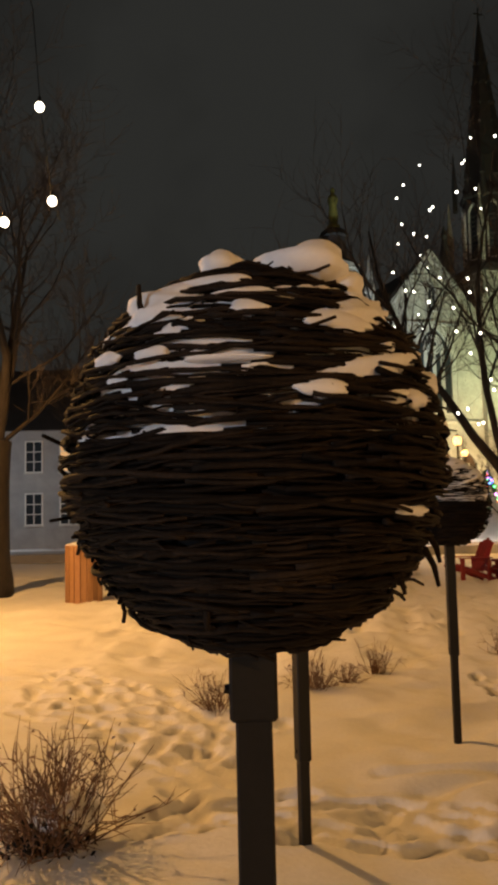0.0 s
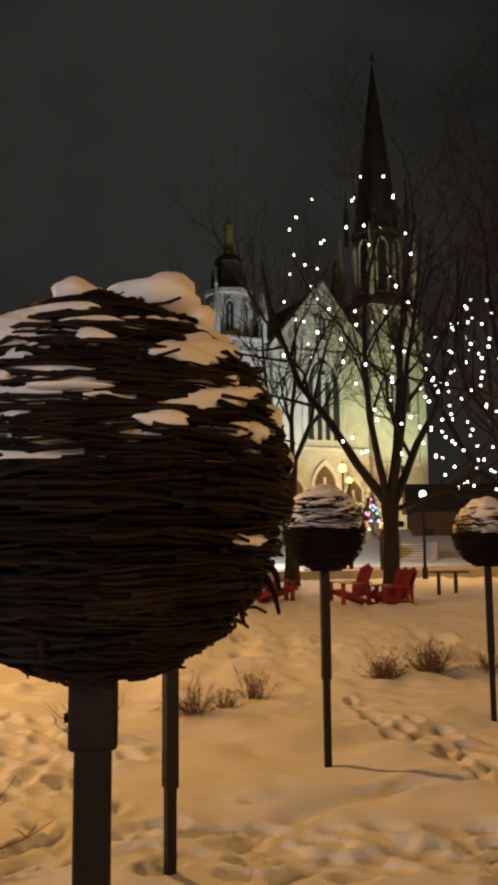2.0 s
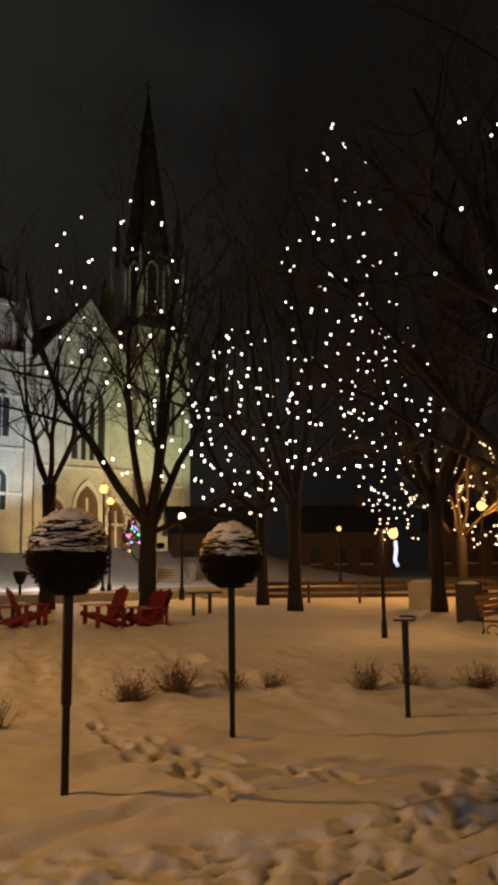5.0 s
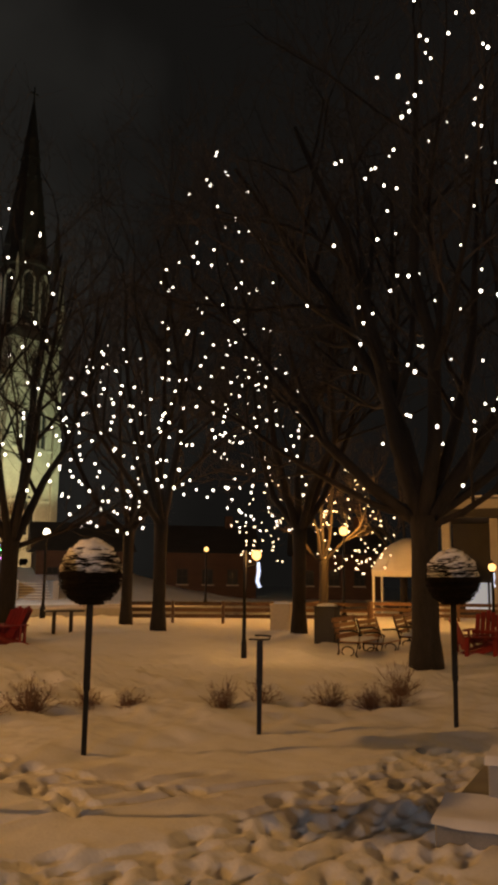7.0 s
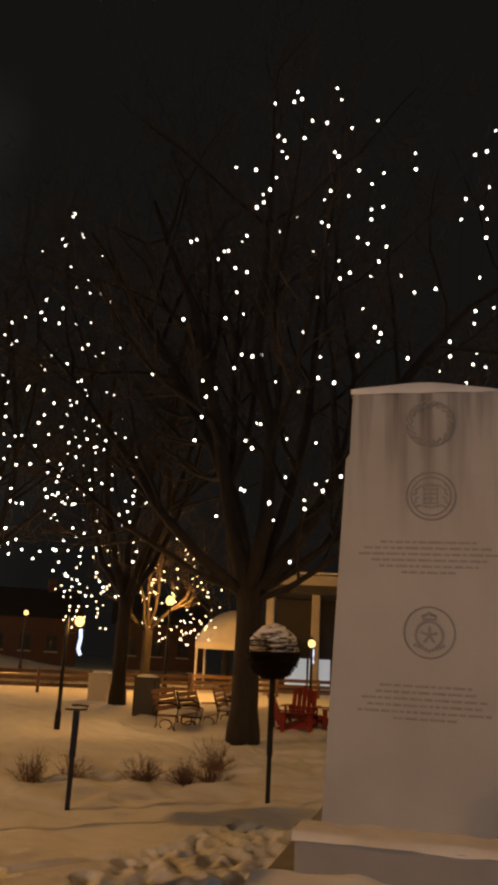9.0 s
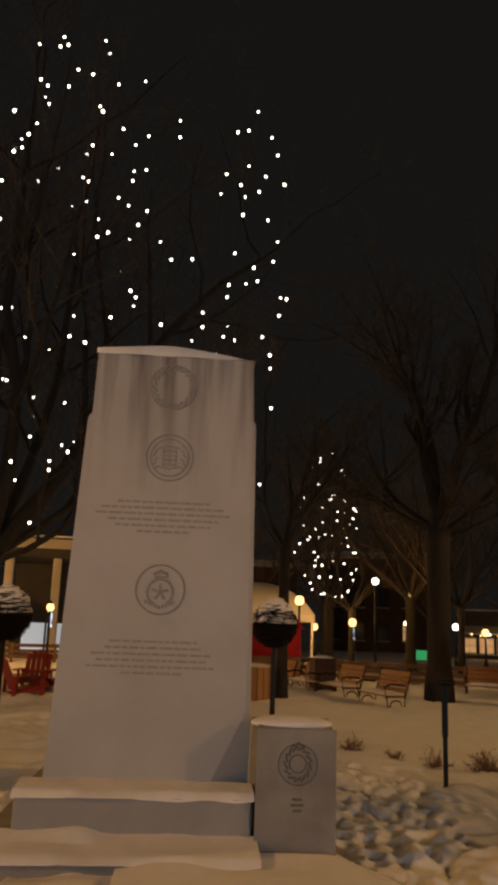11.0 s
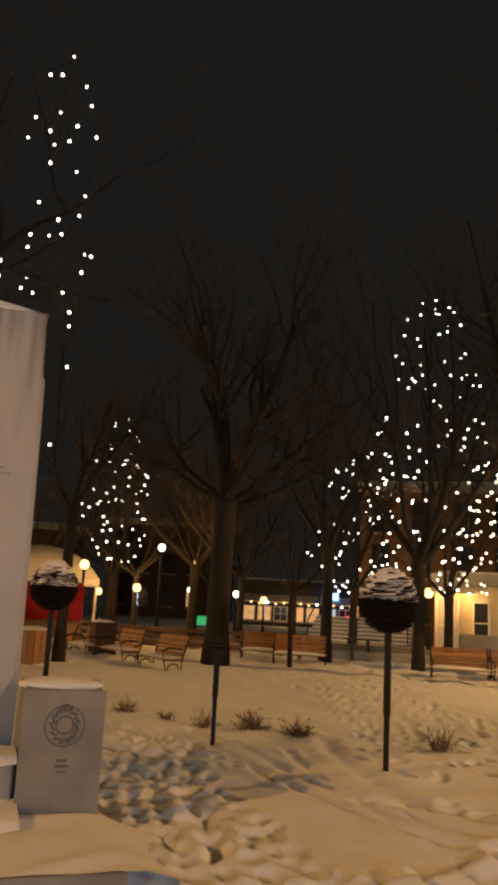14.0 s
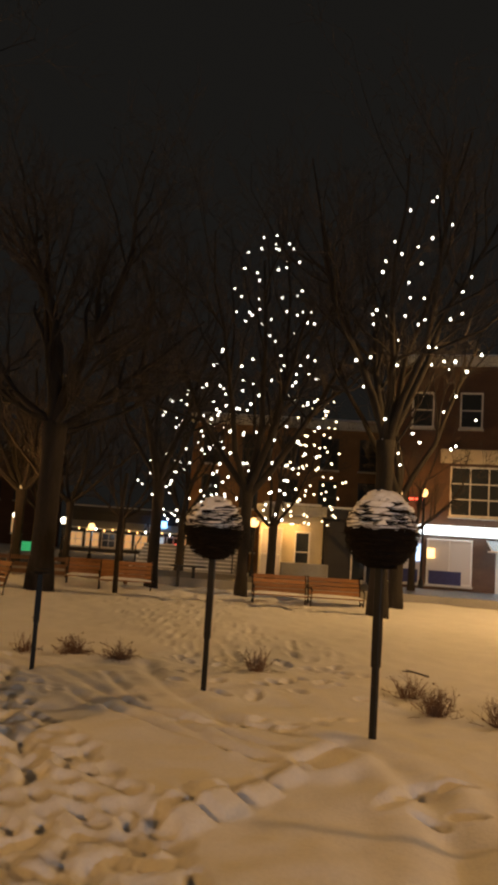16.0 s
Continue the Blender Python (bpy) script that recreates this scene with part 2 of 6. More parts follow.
# ---- building helpers ----
class Geo:
    """Collects vertices and faces of one mesh."""

    def __init__(self):
        self.v, self.f = [], []

    def add(self, verts, faces):
        k = len(self.v)
        self.v.extend([tuple(p) for p in verts])
        self.f.extend([tuple(i + k for i in q) for q in faces])
        return self

    def box(self, x0, x1, y0, y1, z0, z1, c=0.0, m=None):
        """A box with chamfered edges, c wide."""
        c = min(c, 0.45 * min(abs(x1 - x0), abs(y1 - y0), abs(z1 - z0)))
        if c <= 0:
            vs = [(x, y, z) for z in (z0, z1) for y in (y0, y1) for x in (x0, x1)]
            fs = [(0, 2, 3, 1), (4, 5, 7, 6), (0, 1, 5, 4), (2, 6, 7, 3), (0, 4, 6, 2), (1, 3, 7, 5)]
        else:
            rings = []
            for z, d in ((z0, c), (z0 + c, 0), (z1 - c, 0), (z1, c)):
                a0, a1, b0, b1 = x0 + d, x1 - d, y0 + d, y1 - d
                e = c if d == 0 else 0.0
                rings.append([(a0 + e, b0, z), (a1 - e, b0, z), (a1, b0 + e, z), (a1, b1 - e, z), (a1 - e, b1, z), (a0 + e, b1, z), (a0, b1 - e, z), (a0, b0 + e, z)])
            vs = [p for r in rings for p in r]
            fs = [tuple(range(7, -1, -1)), tuple(range(24, 32))]
            for k in range(3):
                fs += [(k * 8 + i, k * 8 + (i + 1) % 8, k * 8 + 8 + (i + 1) % 8, k * 8 + 8 + i) for i in range(8)]
        if m is not None:
            vs = [tuple(m @ Vector(p)) for p in vs]
        return self.add(vs, fs)

    def tube(self, pts, radii, sides=6, cap=True):
        pts = np.asarray(pts, float)
        n = len(pts)
        t = np.gradient(pts, axis=0)
        t /= np.linalg.norm(t, axis=1)[:, None] + 1e-9
        ref = np.array([0.0, 0, 1]) if abs(t[0][2]) < 0.9 else np.array([1.0, 0, 0])
        a = np.cross(t, ref)
        a /= np.linalg.norm(a, axis=1)[:, None] + 1e-9
        b = np.cross(t, a)
        ang = np.arange(sides) * 2 * np.pi / sides
        r = np.broadcast_to(np.asarray(radii, float), (n,))[:, None, None]
        vs = pts[:, None] + r * (np.cos(ang)[None, :, None] * a[:, None] + np.sin(ang)[None, :, None] * b[:, None])
        fs = [(k * sides + i, k * sides + (i + 1) % sides, (k + 1) * sides + (i + 1) % sides, (k + 1) * sides + i) for k in range(n - 1) for i in range(sides)]
        if cap:
            fs += [tuple(range(sides - 1, -1, -1)), tuple((n - 1) * sides + i for i in range(sides))]
        return self.add(vs.reshape(-1, 3), fs)

    def lathe(self, profile, sides=16, at=(0, 0, 0)):
        """profile: (radius, z) from bottom to top."""
        vs = [(at[0] + r * math.cos(2 * math.pi * i / sides), at[1] + r * math.sin(2 * math.pi * i / sides), at[2] + z) for r, z in profile for i in range(sides)]
        n = len(profile)
        fs = [(k * sides + i, k * sides + (i + 1) % sides, (k + 1) * sides + (i + 1) % sides, (k + 1) * sides + i) for k in range(n - 1) for i in range(sides)]
        fs += [tuple(range(sides - 1, -1, -1)), tuple((n - 1) * sides + i for i in range(sides))]
        return self.add(vs, fs)

    def prism(self, outline, y0, y1):
        """An outline of (x, z), anticlockwise seen from -y, drawn out from y0 to y1."""
        n = len(outline)
        vs = [(x, y0, z) for x, z in outline] + [(x, y1, z) for x, z in outline]
        fs = [tuple(range(n)), tuple(range(2 * n - 1, n - 1, -1))] + [((i + 1) % n, i, n + i, n + (i + 1) % n) for i in range(n)]
        return self.add(vs, fs)

    def ring(self, centre, r, w, d, sides=28, m=None):
        """A raised ring in the xz plane, facing -y."""
        cx, cy, cz = centre
        vs, fs = [], []
        for i in range(sides):
            a = 2 * math.pi * i / sides
            for rr, y in ((r - w, cy + d), (r - w * 0.5, cy - d), (r + w * 0.5, cy - d), (r + w, cy + d)):
                vs.append((cx + rr * math.cos(a), y, cz + rr * math.sin(a)))
        for i in range(sides):
            j = (i + 1) % sides
            fs += [(i * 4 + k, j * 4 + k, j * 4 + k + 1, i * 4 + k + 1) for k in range(3)]
        return self.add(vs, fs)

    def ball(self, c, r, rings=6, sides=8, sz=1.0):
        return self.lathe([(max(r * math.sin(math.pi * k / rings), r * 0.02), -r * sz * math.cos(math.pi * k / rings)) for k in range(rings + 1)], sides, c)


def mesh(name, geo, material, smooth=False):
    me = bpy.data.meshes.new(name)
    me.from_pydata(geo.v, [], geo.f)
    me.materials.append(material)
    if smooth:
        me.polygons.foreach_set("use_smooth", [True] * len(me.polygons))
    me.update()
    return me


def part(name, geo, material, parent, label="", smooth=False, at=None, kind=""):
    ob = new(name, mesh(name, geo, material, smooth) if isinstance(geo, Geo) else geo)
    ob.parent = parent
    if at is not None:
        ob.matrix_basis = at
    return tagged(ob, label, kind=kind)


def thing(name, m, label, category, group="", kind=""):
    ob = new(name)
    ob.empty_display_size = 0.2
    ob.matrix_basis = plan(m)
    return tagged(ob, label, category, group, kind)


def lattice(x, y, seed):
    """Smooth noise in -1..1 at unit spacing."""
    xi, yi = np.floor(x).astype(np.int64), np.floor(y).astype(np.int64)
    fx, fy = x - xi, y - yi
    fx, fy = fx * fx * (3 - 2 * fx), fy * fy * (3 - 2 * fy)

    def h(a, b):
        v = np.sin(a * 127.1 + b * 311.7 + seed * 74.7) * 43758.5453
        return (v - np.floor(v)) * 2 - 1
    return (h(xi, yi) * (1 - fx) + h(xi + 1, yi) * fx) * (1 - fy) + (h(xi, yi + 1) * (1 - fx) + h(xi + 1, yi + 1) * fx) * fy


# ---- ground ----
TRODDEN = [  # x, y of a trodden line, its half width, share of its ground that is covered with prints
    ([(2.9, -0.35), (3.9, -0.1), (4.9, 0.22), (5.9, 0.75), (6.9, 1.3), (8.2, 1.85), (9.8, 2.4)], 0.58, 1.0),
    ([(6.0, 1.5), (7.2, 2.0), (8.6, 2.6)], 0.35, 0.8),
    ([(8.2, 0.9), (9.2, 1.9), (10.5, 3.2)], 0.3, 0.4),
    ([(1.8, 3.1), (2.9, 3.8), (4.0, 4.35), (5.3, 4.8), (6.7, 5.4)], 0.62, 0.95),
    ([(3.3, 3.1), (4.2, 3.7), (4.9, 4.4)], 0.3, 0.9),
    ([(-0.6, 4.5), (0.4, 4.65), (1.2, 4.45), (2.3, 4.3), (3.4, 4.1)], 0.24, 0.9),
    ([(0.2, 4.25), (1.3, 4.15), (2.4, 4.0)], 0.15, 0.5),
    ([(-0.3, 6.4), (-0.5, 5.7), (-0.2, 5.0)], 0.28, 0.8),
    ([(-4.2, 9.6), (-2.4, 8.6), (-0.9, 6.9), (-0.3, 6.0)], 0.75, 0.3),
    ([(2.2, 8.2), (2.25, 7.0), (2.5, 6.1), (2.5, 5.3)], 0.13, 0.6),
    ([(2.3, 7.4), (2.9, 6.1), (3.6, 5.2)], 0.14, 0.4),
    ([(7.6, -1.3), (7.3, -0.9), (7.0, -0.3)], 0.12, 0.5),
    ([(7.9, -1.9), (7.5, -1.5), (7.0, -0.8)], 0.1, 0.5),
    ([(5.9, -2.2), (5.3, -1.8), (5.0, -2.6)], 0.1, 0.3),
    ([(8.6, -1.4), (12, -1.2), (18, 0.5)], 1.2, 0.05),
    ([(3.5, 12.5), (9, 12.0), (16, 9.0), (20, 4.0), (20, -4.0)], 1.4, 0.08),
    ([(-6, 12.5), (0, 13), (3.5, 12.5)], 1.2, 0.1),
]


def make_ground():
    rng = np.random.default_rng(5)

    def axis(lo, hi, step, mid, mids, far):
        dense = np.arange(lo, hi, step)
        out_hi = [hi]
        while out_hi[-1] < far:
            out_hi.append(out_hi[-1] + (mids if out_hi[-1] < mid else max(mids, 0.09 * (out_hi[-1] - mid + 4))))
        out_lo = [lo]
        while out_lo[-1] > -far:
            out_lo.append(out_lo[-1] - max(0.2, 0.10 * (lo - out_lo[-1] + 1)))
        return np.concatenate([out_lo[:0:-1], dense, out_hi])
    xs, ys = axis(-2.2, 11.5, 0.032, 34, 0.17, 900), axis(-3.4, 9.8, 0.032, 34, 0.17, 900)
    X, Y = np.meshgrid(xs, ys)
    Z = 0.045 * lattice(X * 0.45, Y * 0.45, 1) + 0.026 * lattice(X * 1.3 + 9, Y * 1.3, 2) + 0.016 * lattice(X * 3.1, Y * 3.1 + 4, 3)
    Z += 0.009 * lattice(X * 7.0, Y * 7.0, 4)
    # wind ripples and old covered tracks
    Z += 0.014 * lattice(X * 0.9 + Y * 0.4, Y * 3.4 - X * 1.1, 7) * (0.5 + 0.5 * lattice(X * 0.25, Y * 0.25, 8))
    # the bank below the church
    along, across = X * 0.2215 + Y * 0.9752, X * 0.9752 - Y * 0.2215
    rise = np.clip((along - 50) / 16, 0, 1)
    Z += 2.1 * rise * rise * (3 - 2 * rise) * np.clip((22 - np.abs(across + 0)) / 8, 0, 1)
    dent, rim, mask = np.zeros_like(Z), np.zeros_like(Z), np.zeros_like(Z)
    prints = []
    for line, half, rate in TRODDEN:
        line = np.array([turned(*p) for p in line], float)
        for a, b in zip(line[:-1], line[1:]):
            length = np.linalg.norm(b - a)
            d = (b - a) / length
            # the whole line is a little sunk and lumpy
            u_ = np.clip(((X - a[0]) * d[0] + (Y - a[1]) * d[1]), 0, length)
            mask = np.maximum(mask, np.exp(-(np.hypot(X - a[0] - d[0] * u_, Y - a[1] - d[1] * u_) / (half + 0.1)) ** 4) * rate)
            for k in range(int(length * half * 2 * 190 * rate)):
                sd, o = rng.uniform(0, length), rng.uniform(-half, half)
                c = a + d * sd + np.array([-d[1], d[0]]) * o
                if any((c[0] - q0) ** 2 + (c[1] - q1) ** 2 < 0.150 ** 2 for q0, q1 in prints[-260:]):
                    continue
                prints.append((c[0], c[1]))
                ang = math.atan2(d[1], d[0]) + rng.normal(0, 0.3)
                deep, la, wa = rng.uniform(0.030, 0.066), rng.uniform(0.085, 0.13), rng.uniform(0.05, 0.072)
                i0, i1 = np.searchsorted(ys, c[1] - 0.5), np.searchsorted(ys, c[1] + 0.5)
                j0, j1 = np.searchsorted(xs, c[0] - 0.5), np.searchsorted(xs, c[0] + 0.5)
                dx, dy = X[i0:i1, j0:j1] - c[0], Y[i0:i1, j0:j1] - c[1]
                p, q = (dx * math.cos(ang) + dy * math.sin(ang)) / la, (-dx * math.sin(ang) + dy * math.cos(ang)) / wa
                r = np.sqrt(p * p + q * q)
                dent[i0:i1, j0:j1] = np.maximum(dent[i0:i1, j0:j1], deep / (1 + np.exp((r - 1) * 4.2)))
                rim[i0:i1, j0:j1] = np.maximum(rim[i0:i1, j0:j1], 0.40 * deep * np.exp(-((r - 1.5) / 0.4) ** 2))
    Z += mask * (0.020 * lattice(X * 5.5, Y * 5.5, 41) + 0.007 * lattice(X * 13, Y * 13, 42) - 0.02)
    Z += -dent + rim * (1 - np.clip(dent / 0.03, 0, 1))
    # grooves left by sledge runners and a dragged boot: ends, bow, depth, half width
    for gx0, gy0, gx1, gy1, bow, deep, wide in ((7.6, 0.35, 6.1, -1.05, 0.06, 0.045, 0.05), (7.9, 0.2, 6.4, -1.2, 0.06, 0.045, 0.05), (10.4, 2.2, 7.6, 0.35, -0.1, 0.035, 0.06), (10.6, 1.9, 7.9, 0.2, -0.1, 0.03, 0.05), (7.4, -0.72, 6.79, -1.61, -0.08, 0.04, 0.12), (6.79, -1.61, 5.7, -2.0, -0.08, 0.045, 0.12), (5.7, -2.0, 4.2, -1.84, -0.06, 0.05, 0.13), (10.5, 0.2, 7.4, -0.72, 0.15, 0.035, 0.10), (9.4, 0.55, 6.3, -0.75, 0.1, 0.03, 0.05), (3.9, 5.9, 1.0, 4.9, 0.2, 0.03, 0.07), (4.9, 7.4, 1.1, 6.2, 0.15, 0.03, 0.2), (6.1, -1.35, 6.35, -1.58, 0.0, 0.13, 0.10), (9.5, 1.6, 5.6, 0.5, 0.15, 0.05, 0.06), (4.9, 5.3, 0.8, 5.2, 0.15, 0.03, 0.05)):
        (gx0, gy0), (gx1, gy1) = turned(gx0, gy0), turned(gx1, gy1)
        t = np.clip(((X - gx0) * (gx1 - gx0) + (Y - gy0) * (gy1 - gy0)) / ((gx1 - gx0) ** 2 + (gy1 - gy0) ** 2), 0, 1)
        dist = np.hypot(X - gx0 - t * (gx1 - gx0), Y - gy0 - t * (gy1 - gy0) - bow * np.sin(t * math.pi))
        Z += -deep * np.exp(-(dist / wide) ** 2) + 0.35 * deep * np.exp(-((dist - 2.2 * wide) / wide) ** 2)
    # slabs pushed up beside the drag mark
    for c0, c1, la, wa, up in ((4.93, -0.50, 0.11, 0.10, 0.06), (5.17, -0.70, 0.12, 0.11, 0.075), (5.47, -0.93, 0.13, 0.08, 0.055), (5.77, -1.13, 0.12, 0.06, 0.05), (5.99, -1.30, 0.08, 0.055, 0.045), (5.20, -0.40, 0.09, 0.06, 0.045), (5.50, -0.60, 0.12, 0.045, 0.03)):
        c = np.array(turned(c0, c1))
        p, q = ((X - c[0]) * 0.75 - (Y - c[1]) * 0.66) / la, ((X - c[0]) * 0.66 + (Y - c[1]) * 0.75) / wa
        Z += up * (1 + 0.35 * q) / (1 + np.exp((np.maximum(np.abs(p), np.abs(q)) - 1) * 15))
    # snow is banked up against the monument
    Z += 0.07 * np.exp(-(((X - 5.0) / 1.3) ** 2 + ((Y - 2.7) / 1.3) ** 2))
    far = np.hypot(X, Y)
    churn = np.clip((far - 6.5) / 4, 0, 1) * np.clip(0.5 + lattice(X * 0.22 + 3, Y * 0.22, 31), 0.15, 1)
    # crusted drifts, drawn out across the wind
    Z += churn * 0.05 * lattice(X * 0.5 + Y * 0.25, Y * 0.5 - X * 3.0, 35) * (far < 60)
    Z += churn * (0.060 * lattice(X * 1.9, Y * 1.9, 32) + 0.050 * lattice(X * 4.3, Y * 4.3, 33) + 0.020 * lattice(X * 8.1, Y * 8.1, 34)) * (far < 60)
    Z = np.where(far > 120, Z - (far - 120) * 0.01, Z)
    ny, nx = X.shape
    me = bpy.data.meshes.new("ground")
    me.vertices.add(nx * ny)
    me.vertices.foreach_set("co", np.stack([X, Y, Z], -1).astype(np.float32).ravel())
    i, j = np.meshgrid(np.arange(ny - 1), np.arange(nx - 1), indexing="ij")
    k = (i * nx + j).ravel()
    quads = np.stack([k, k + 1, k + nx + 1, k + nx], -1).astype(np.int32)
    me.loops.add(quads.size)
    me.polygons.add(len(quads))
    me.loops.foreach_set("vertex_index", quads.ravel())
    me.polygons.foreach_set("loop_start", np.arange(len(quads), dtype=np.int32) * 4)
    me.polygons.foreach_set("use_smooth", np.ones(len(quads), bool))
    me.materials.append(SNOW)
    me.update(calc_edges=True)
    me.validate()
    ob = new("ground", me)
    tagged(ob, "snow-covered park ground with trodden paths and footprints", "ground", kind="structure")
    bpy.context.view_layer.update()
    return xs, ys, Z


GX, GY, GZ = make_ground()


def ground_z(x, y):
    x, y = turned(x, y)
    i, j = min(max(np.searchsorted(GY, y), 0), len(GY) - 1), min(max(np.searchsorted(GX, x), 0), len(GX) - 1)
    return float(GZ[i, j])


def strip(name, line, width, z, thick, material, label, category):
    """A road or pavement slab along a line."""
    line = [Vector(p) for p in line]
    g = Geo()
    vs = []
    for k, p in enumerate(line):
        a, b = line[max(k - 1, 0)], line[min(k + 1, len(line) - 1)]
        d = (b - a).normalized()
        s = Vector((-d.y, d.x)) * width / 2
        vs += [(p.x + s.x, p.y + s.y, z), (p.x - s.x, p.y - s.y, z), (p.x - s.x, p.y - s.y, z - thick), (p.x + s.x, p.y + s.y, z - thick)]
    fs = [(0, 1, 2, 3), tuple(len(vs) - 4 + i for i in (3, 2, 1, 0))]
    for k in range(len(line) - 1):
        fs += [(k * 4 + (i + 1) % 4, k * 4 + i, k * 4 + 4 + i, k * 4 + 4 + (i + 1) % 4) for i in range(4)]
    g.add(vs, fs)
    return tagged(new(name, mesh(name, g, material)), label, category, kind="structure")


strip("road_north", [(-70, 37), (-6, 35.5), (14, 35.0), (60, 42)], 7.5, 0.16, 0.4, SLUSH, "street of packed brown snow between park and church", "road")
strip("road_east", [(29.5, -60), (29.0, -10), (31, 6), (40, 40)], 6.5, 0.17, 0.4, ASPHALT, "wet dark street beside the park", "road")
strip("kerb_north", [(-70, 32.6), (-6, 31.1), (14, 30.6), (60, 37.6)], 0.3, 0.34, 0.5, CONCRETE, "low grey concrete kerb along the street", "kerb")
strip("kerb_east", [(25.4, -60), (25.0, -10), (27.2, 6), (36, 40)], 0.25, 0.26, 0.5, CONCRETE, "low grey concrete kerb along the street", "kerb")

# ---- wicker balls on posts ----
def wicker(seed, count, segments, sides, R=0.298):
    rng = np.random.default_rng(seed)
    g = Geo()
    for k in range(count):
        s = rng.uniform(-0.97, 0.985)
        lat = math.asin(s)
        span = rng.uniform(0.5, 1.5) / max(math.cos(lat), 0.35)
        a0, slope, off = rng.uniform(0, 2 * math.pi), rng.normal(0, 0.022), rng.uniform(-0.022, 0.013)
        u = np.linspace(-0.5, 0.5, segments)
        wob = rng.normal(0, 0.0035, segments)
        la = lat + slope * u * 2 + 0.018 * np.sin(u * 5 + rng.uniform(0, 6)) + wob * 0.8
        az = a0 + u * span
        r = R + off + rng.normal(0, 0.0025, segments)
        if rng.random() < 0.09:
            r = r + rng.uniform(0.01, 0.035) * np.clip(u * 2, 0, 1) ** 3
        x, y, z = r * np.cos(la) * np.cos(az), r * np.cos(la) * np.sin(az), r * np.sin(la) * (1.02 - 0.03 * (np.sin(la) < 0))
        rad = rng.uniform(0.0022, 0.0058) * np.linspace(1, 0.6, segments)
        g.tube(np.stack([x, y, z], -1), rad, sides)
    return g


def loose_ends(seed):
    """Broken, sharply bent twigs that stand out of the weave."""
    rng = np.random.default_rng(seed)
    out = []
    for az, lat, length, drop in ((-0.35, -0.42, 0.07, -0.9), (-0.2, -0.5, 0.085, -1.0), (-0.55, -0.62, 0.05, -1.0), (2.95, -0.35, 0.09, -0.7), (-2.3, 0.72, 0.075, 0.9), (-2.6, 0.5, 0.06, 0.2), (3.0, 0.2, 0.05, 0.4), (-1.9, -0.8, 0.05, -0.8), (-0.1, -0.36, 0.05, 0.1), (0.9, -0.4, 0.06, -0.5), (1.8, 0.3, 0.06, 0.4)):
        d = np.array([math.cos(lat) * math.cos(az), math.cos(lat) * math.sin(az), math.sin(lat)])
        p = d * 0.285
        length *= 0.55
        side = np.array([-math.sin(az), math.cos(az), 0]) * rng.choice((-1, 1))
        pts = [p, p + d * length * 0.45 + side * length * 0.2, p + d * length * 0.75 + side * length * 0.2 + np.array([0, 0, drop * length * 0.4]), p + d * length * 0.9 + side * length * 0.1 + np.array([0, 0, drop * length])]
        out.append(mesh("broken_twig", Geo().tube(pts, [0.0065, 0.006, 0.005, 0.003], 6), TWIG, True))
    return out


def snow_shell(seed, cover, cap):
    """Snow caught on the weave: a rough shell that shows only where it lies higher than the twigs."""
    rng = np.random.default_rng(seed)
    rows, cols = 56, 120
    g = Geo()
    vs = []
    ox, oy = rng.uniform(0, 50, 2)
    for i in range(rows):
        th = math.radians(2) + math.radians(84) * i / (rows - 1)
        for j in range(cols):
            az = 2 * math.pi * j / cols
            up = math.cos(th)
            n1 = float(lattice(np.array(az * 2.2 * math.sin(th) * 2 + ox), np.array(th * 11.0 + 1.5 * math.sin(az + ox)), 11 + seed))
            n2 = float(lattice(np.array(math.cos(az) * math.sin(th) * 5 + ox), np.array(math.sin(az) * math.sin(th) * 5 + oy), 3 + seed))
            lift = cover * (up - 0.42) * 0.055 + 0.026 * n1 + 0.010 * n2 - 0.006
            top = max(0.0, 1 - th / 0.55)
            lift = max(lift, 0.0) ** 1.0 * min(1, 0.6 + 0.6 * up) + min(lift, 0)
            lift = min(lift, 0.026) + cap * top ** 0.6 * (0.75 + 0.5 * n2)
            r = 0.300 + max(lift, -0.02)
            vs.append((r * math.sin(th) * math.cos(az), r * math.sin(th) * math.sin(az), r * up * 1.02))
    fs = [(i * cols + j, (i + 1) * cols + j, (i + 1) * cols + (j + 1) % cols, i * cols + (j + 1) % cols) for i in range(rows - 1) for j in range(cols)]
    fs.append(tuple(range(cols)))
    g.add(vs, fs)
    return g


def post_parts(t, height, sleeve_z, k=0.85):
    g = Geo().box(-0.029 * k, 0.029 * k, -0.029 * k, 0.029 * k, -0.15, sleeve_z + 0.03, 0.004)
    part("lower_post", g, BLACK, t)
    g = Geo().box(-0.038 * k, 0.038 * k, -0.038 * k, 0.038 * k, sleeve_z, height, 0.005)
    sl = part("sleeve", g, BLACK, t)
    g = Geo().tube([(-0.034 * k, 0, sleeve_z + 0.045), (-0.046 * k, 0, sleeve_z + 0.045)], 0.008, 6)
    part("set_screw", g, BLACK, sl)


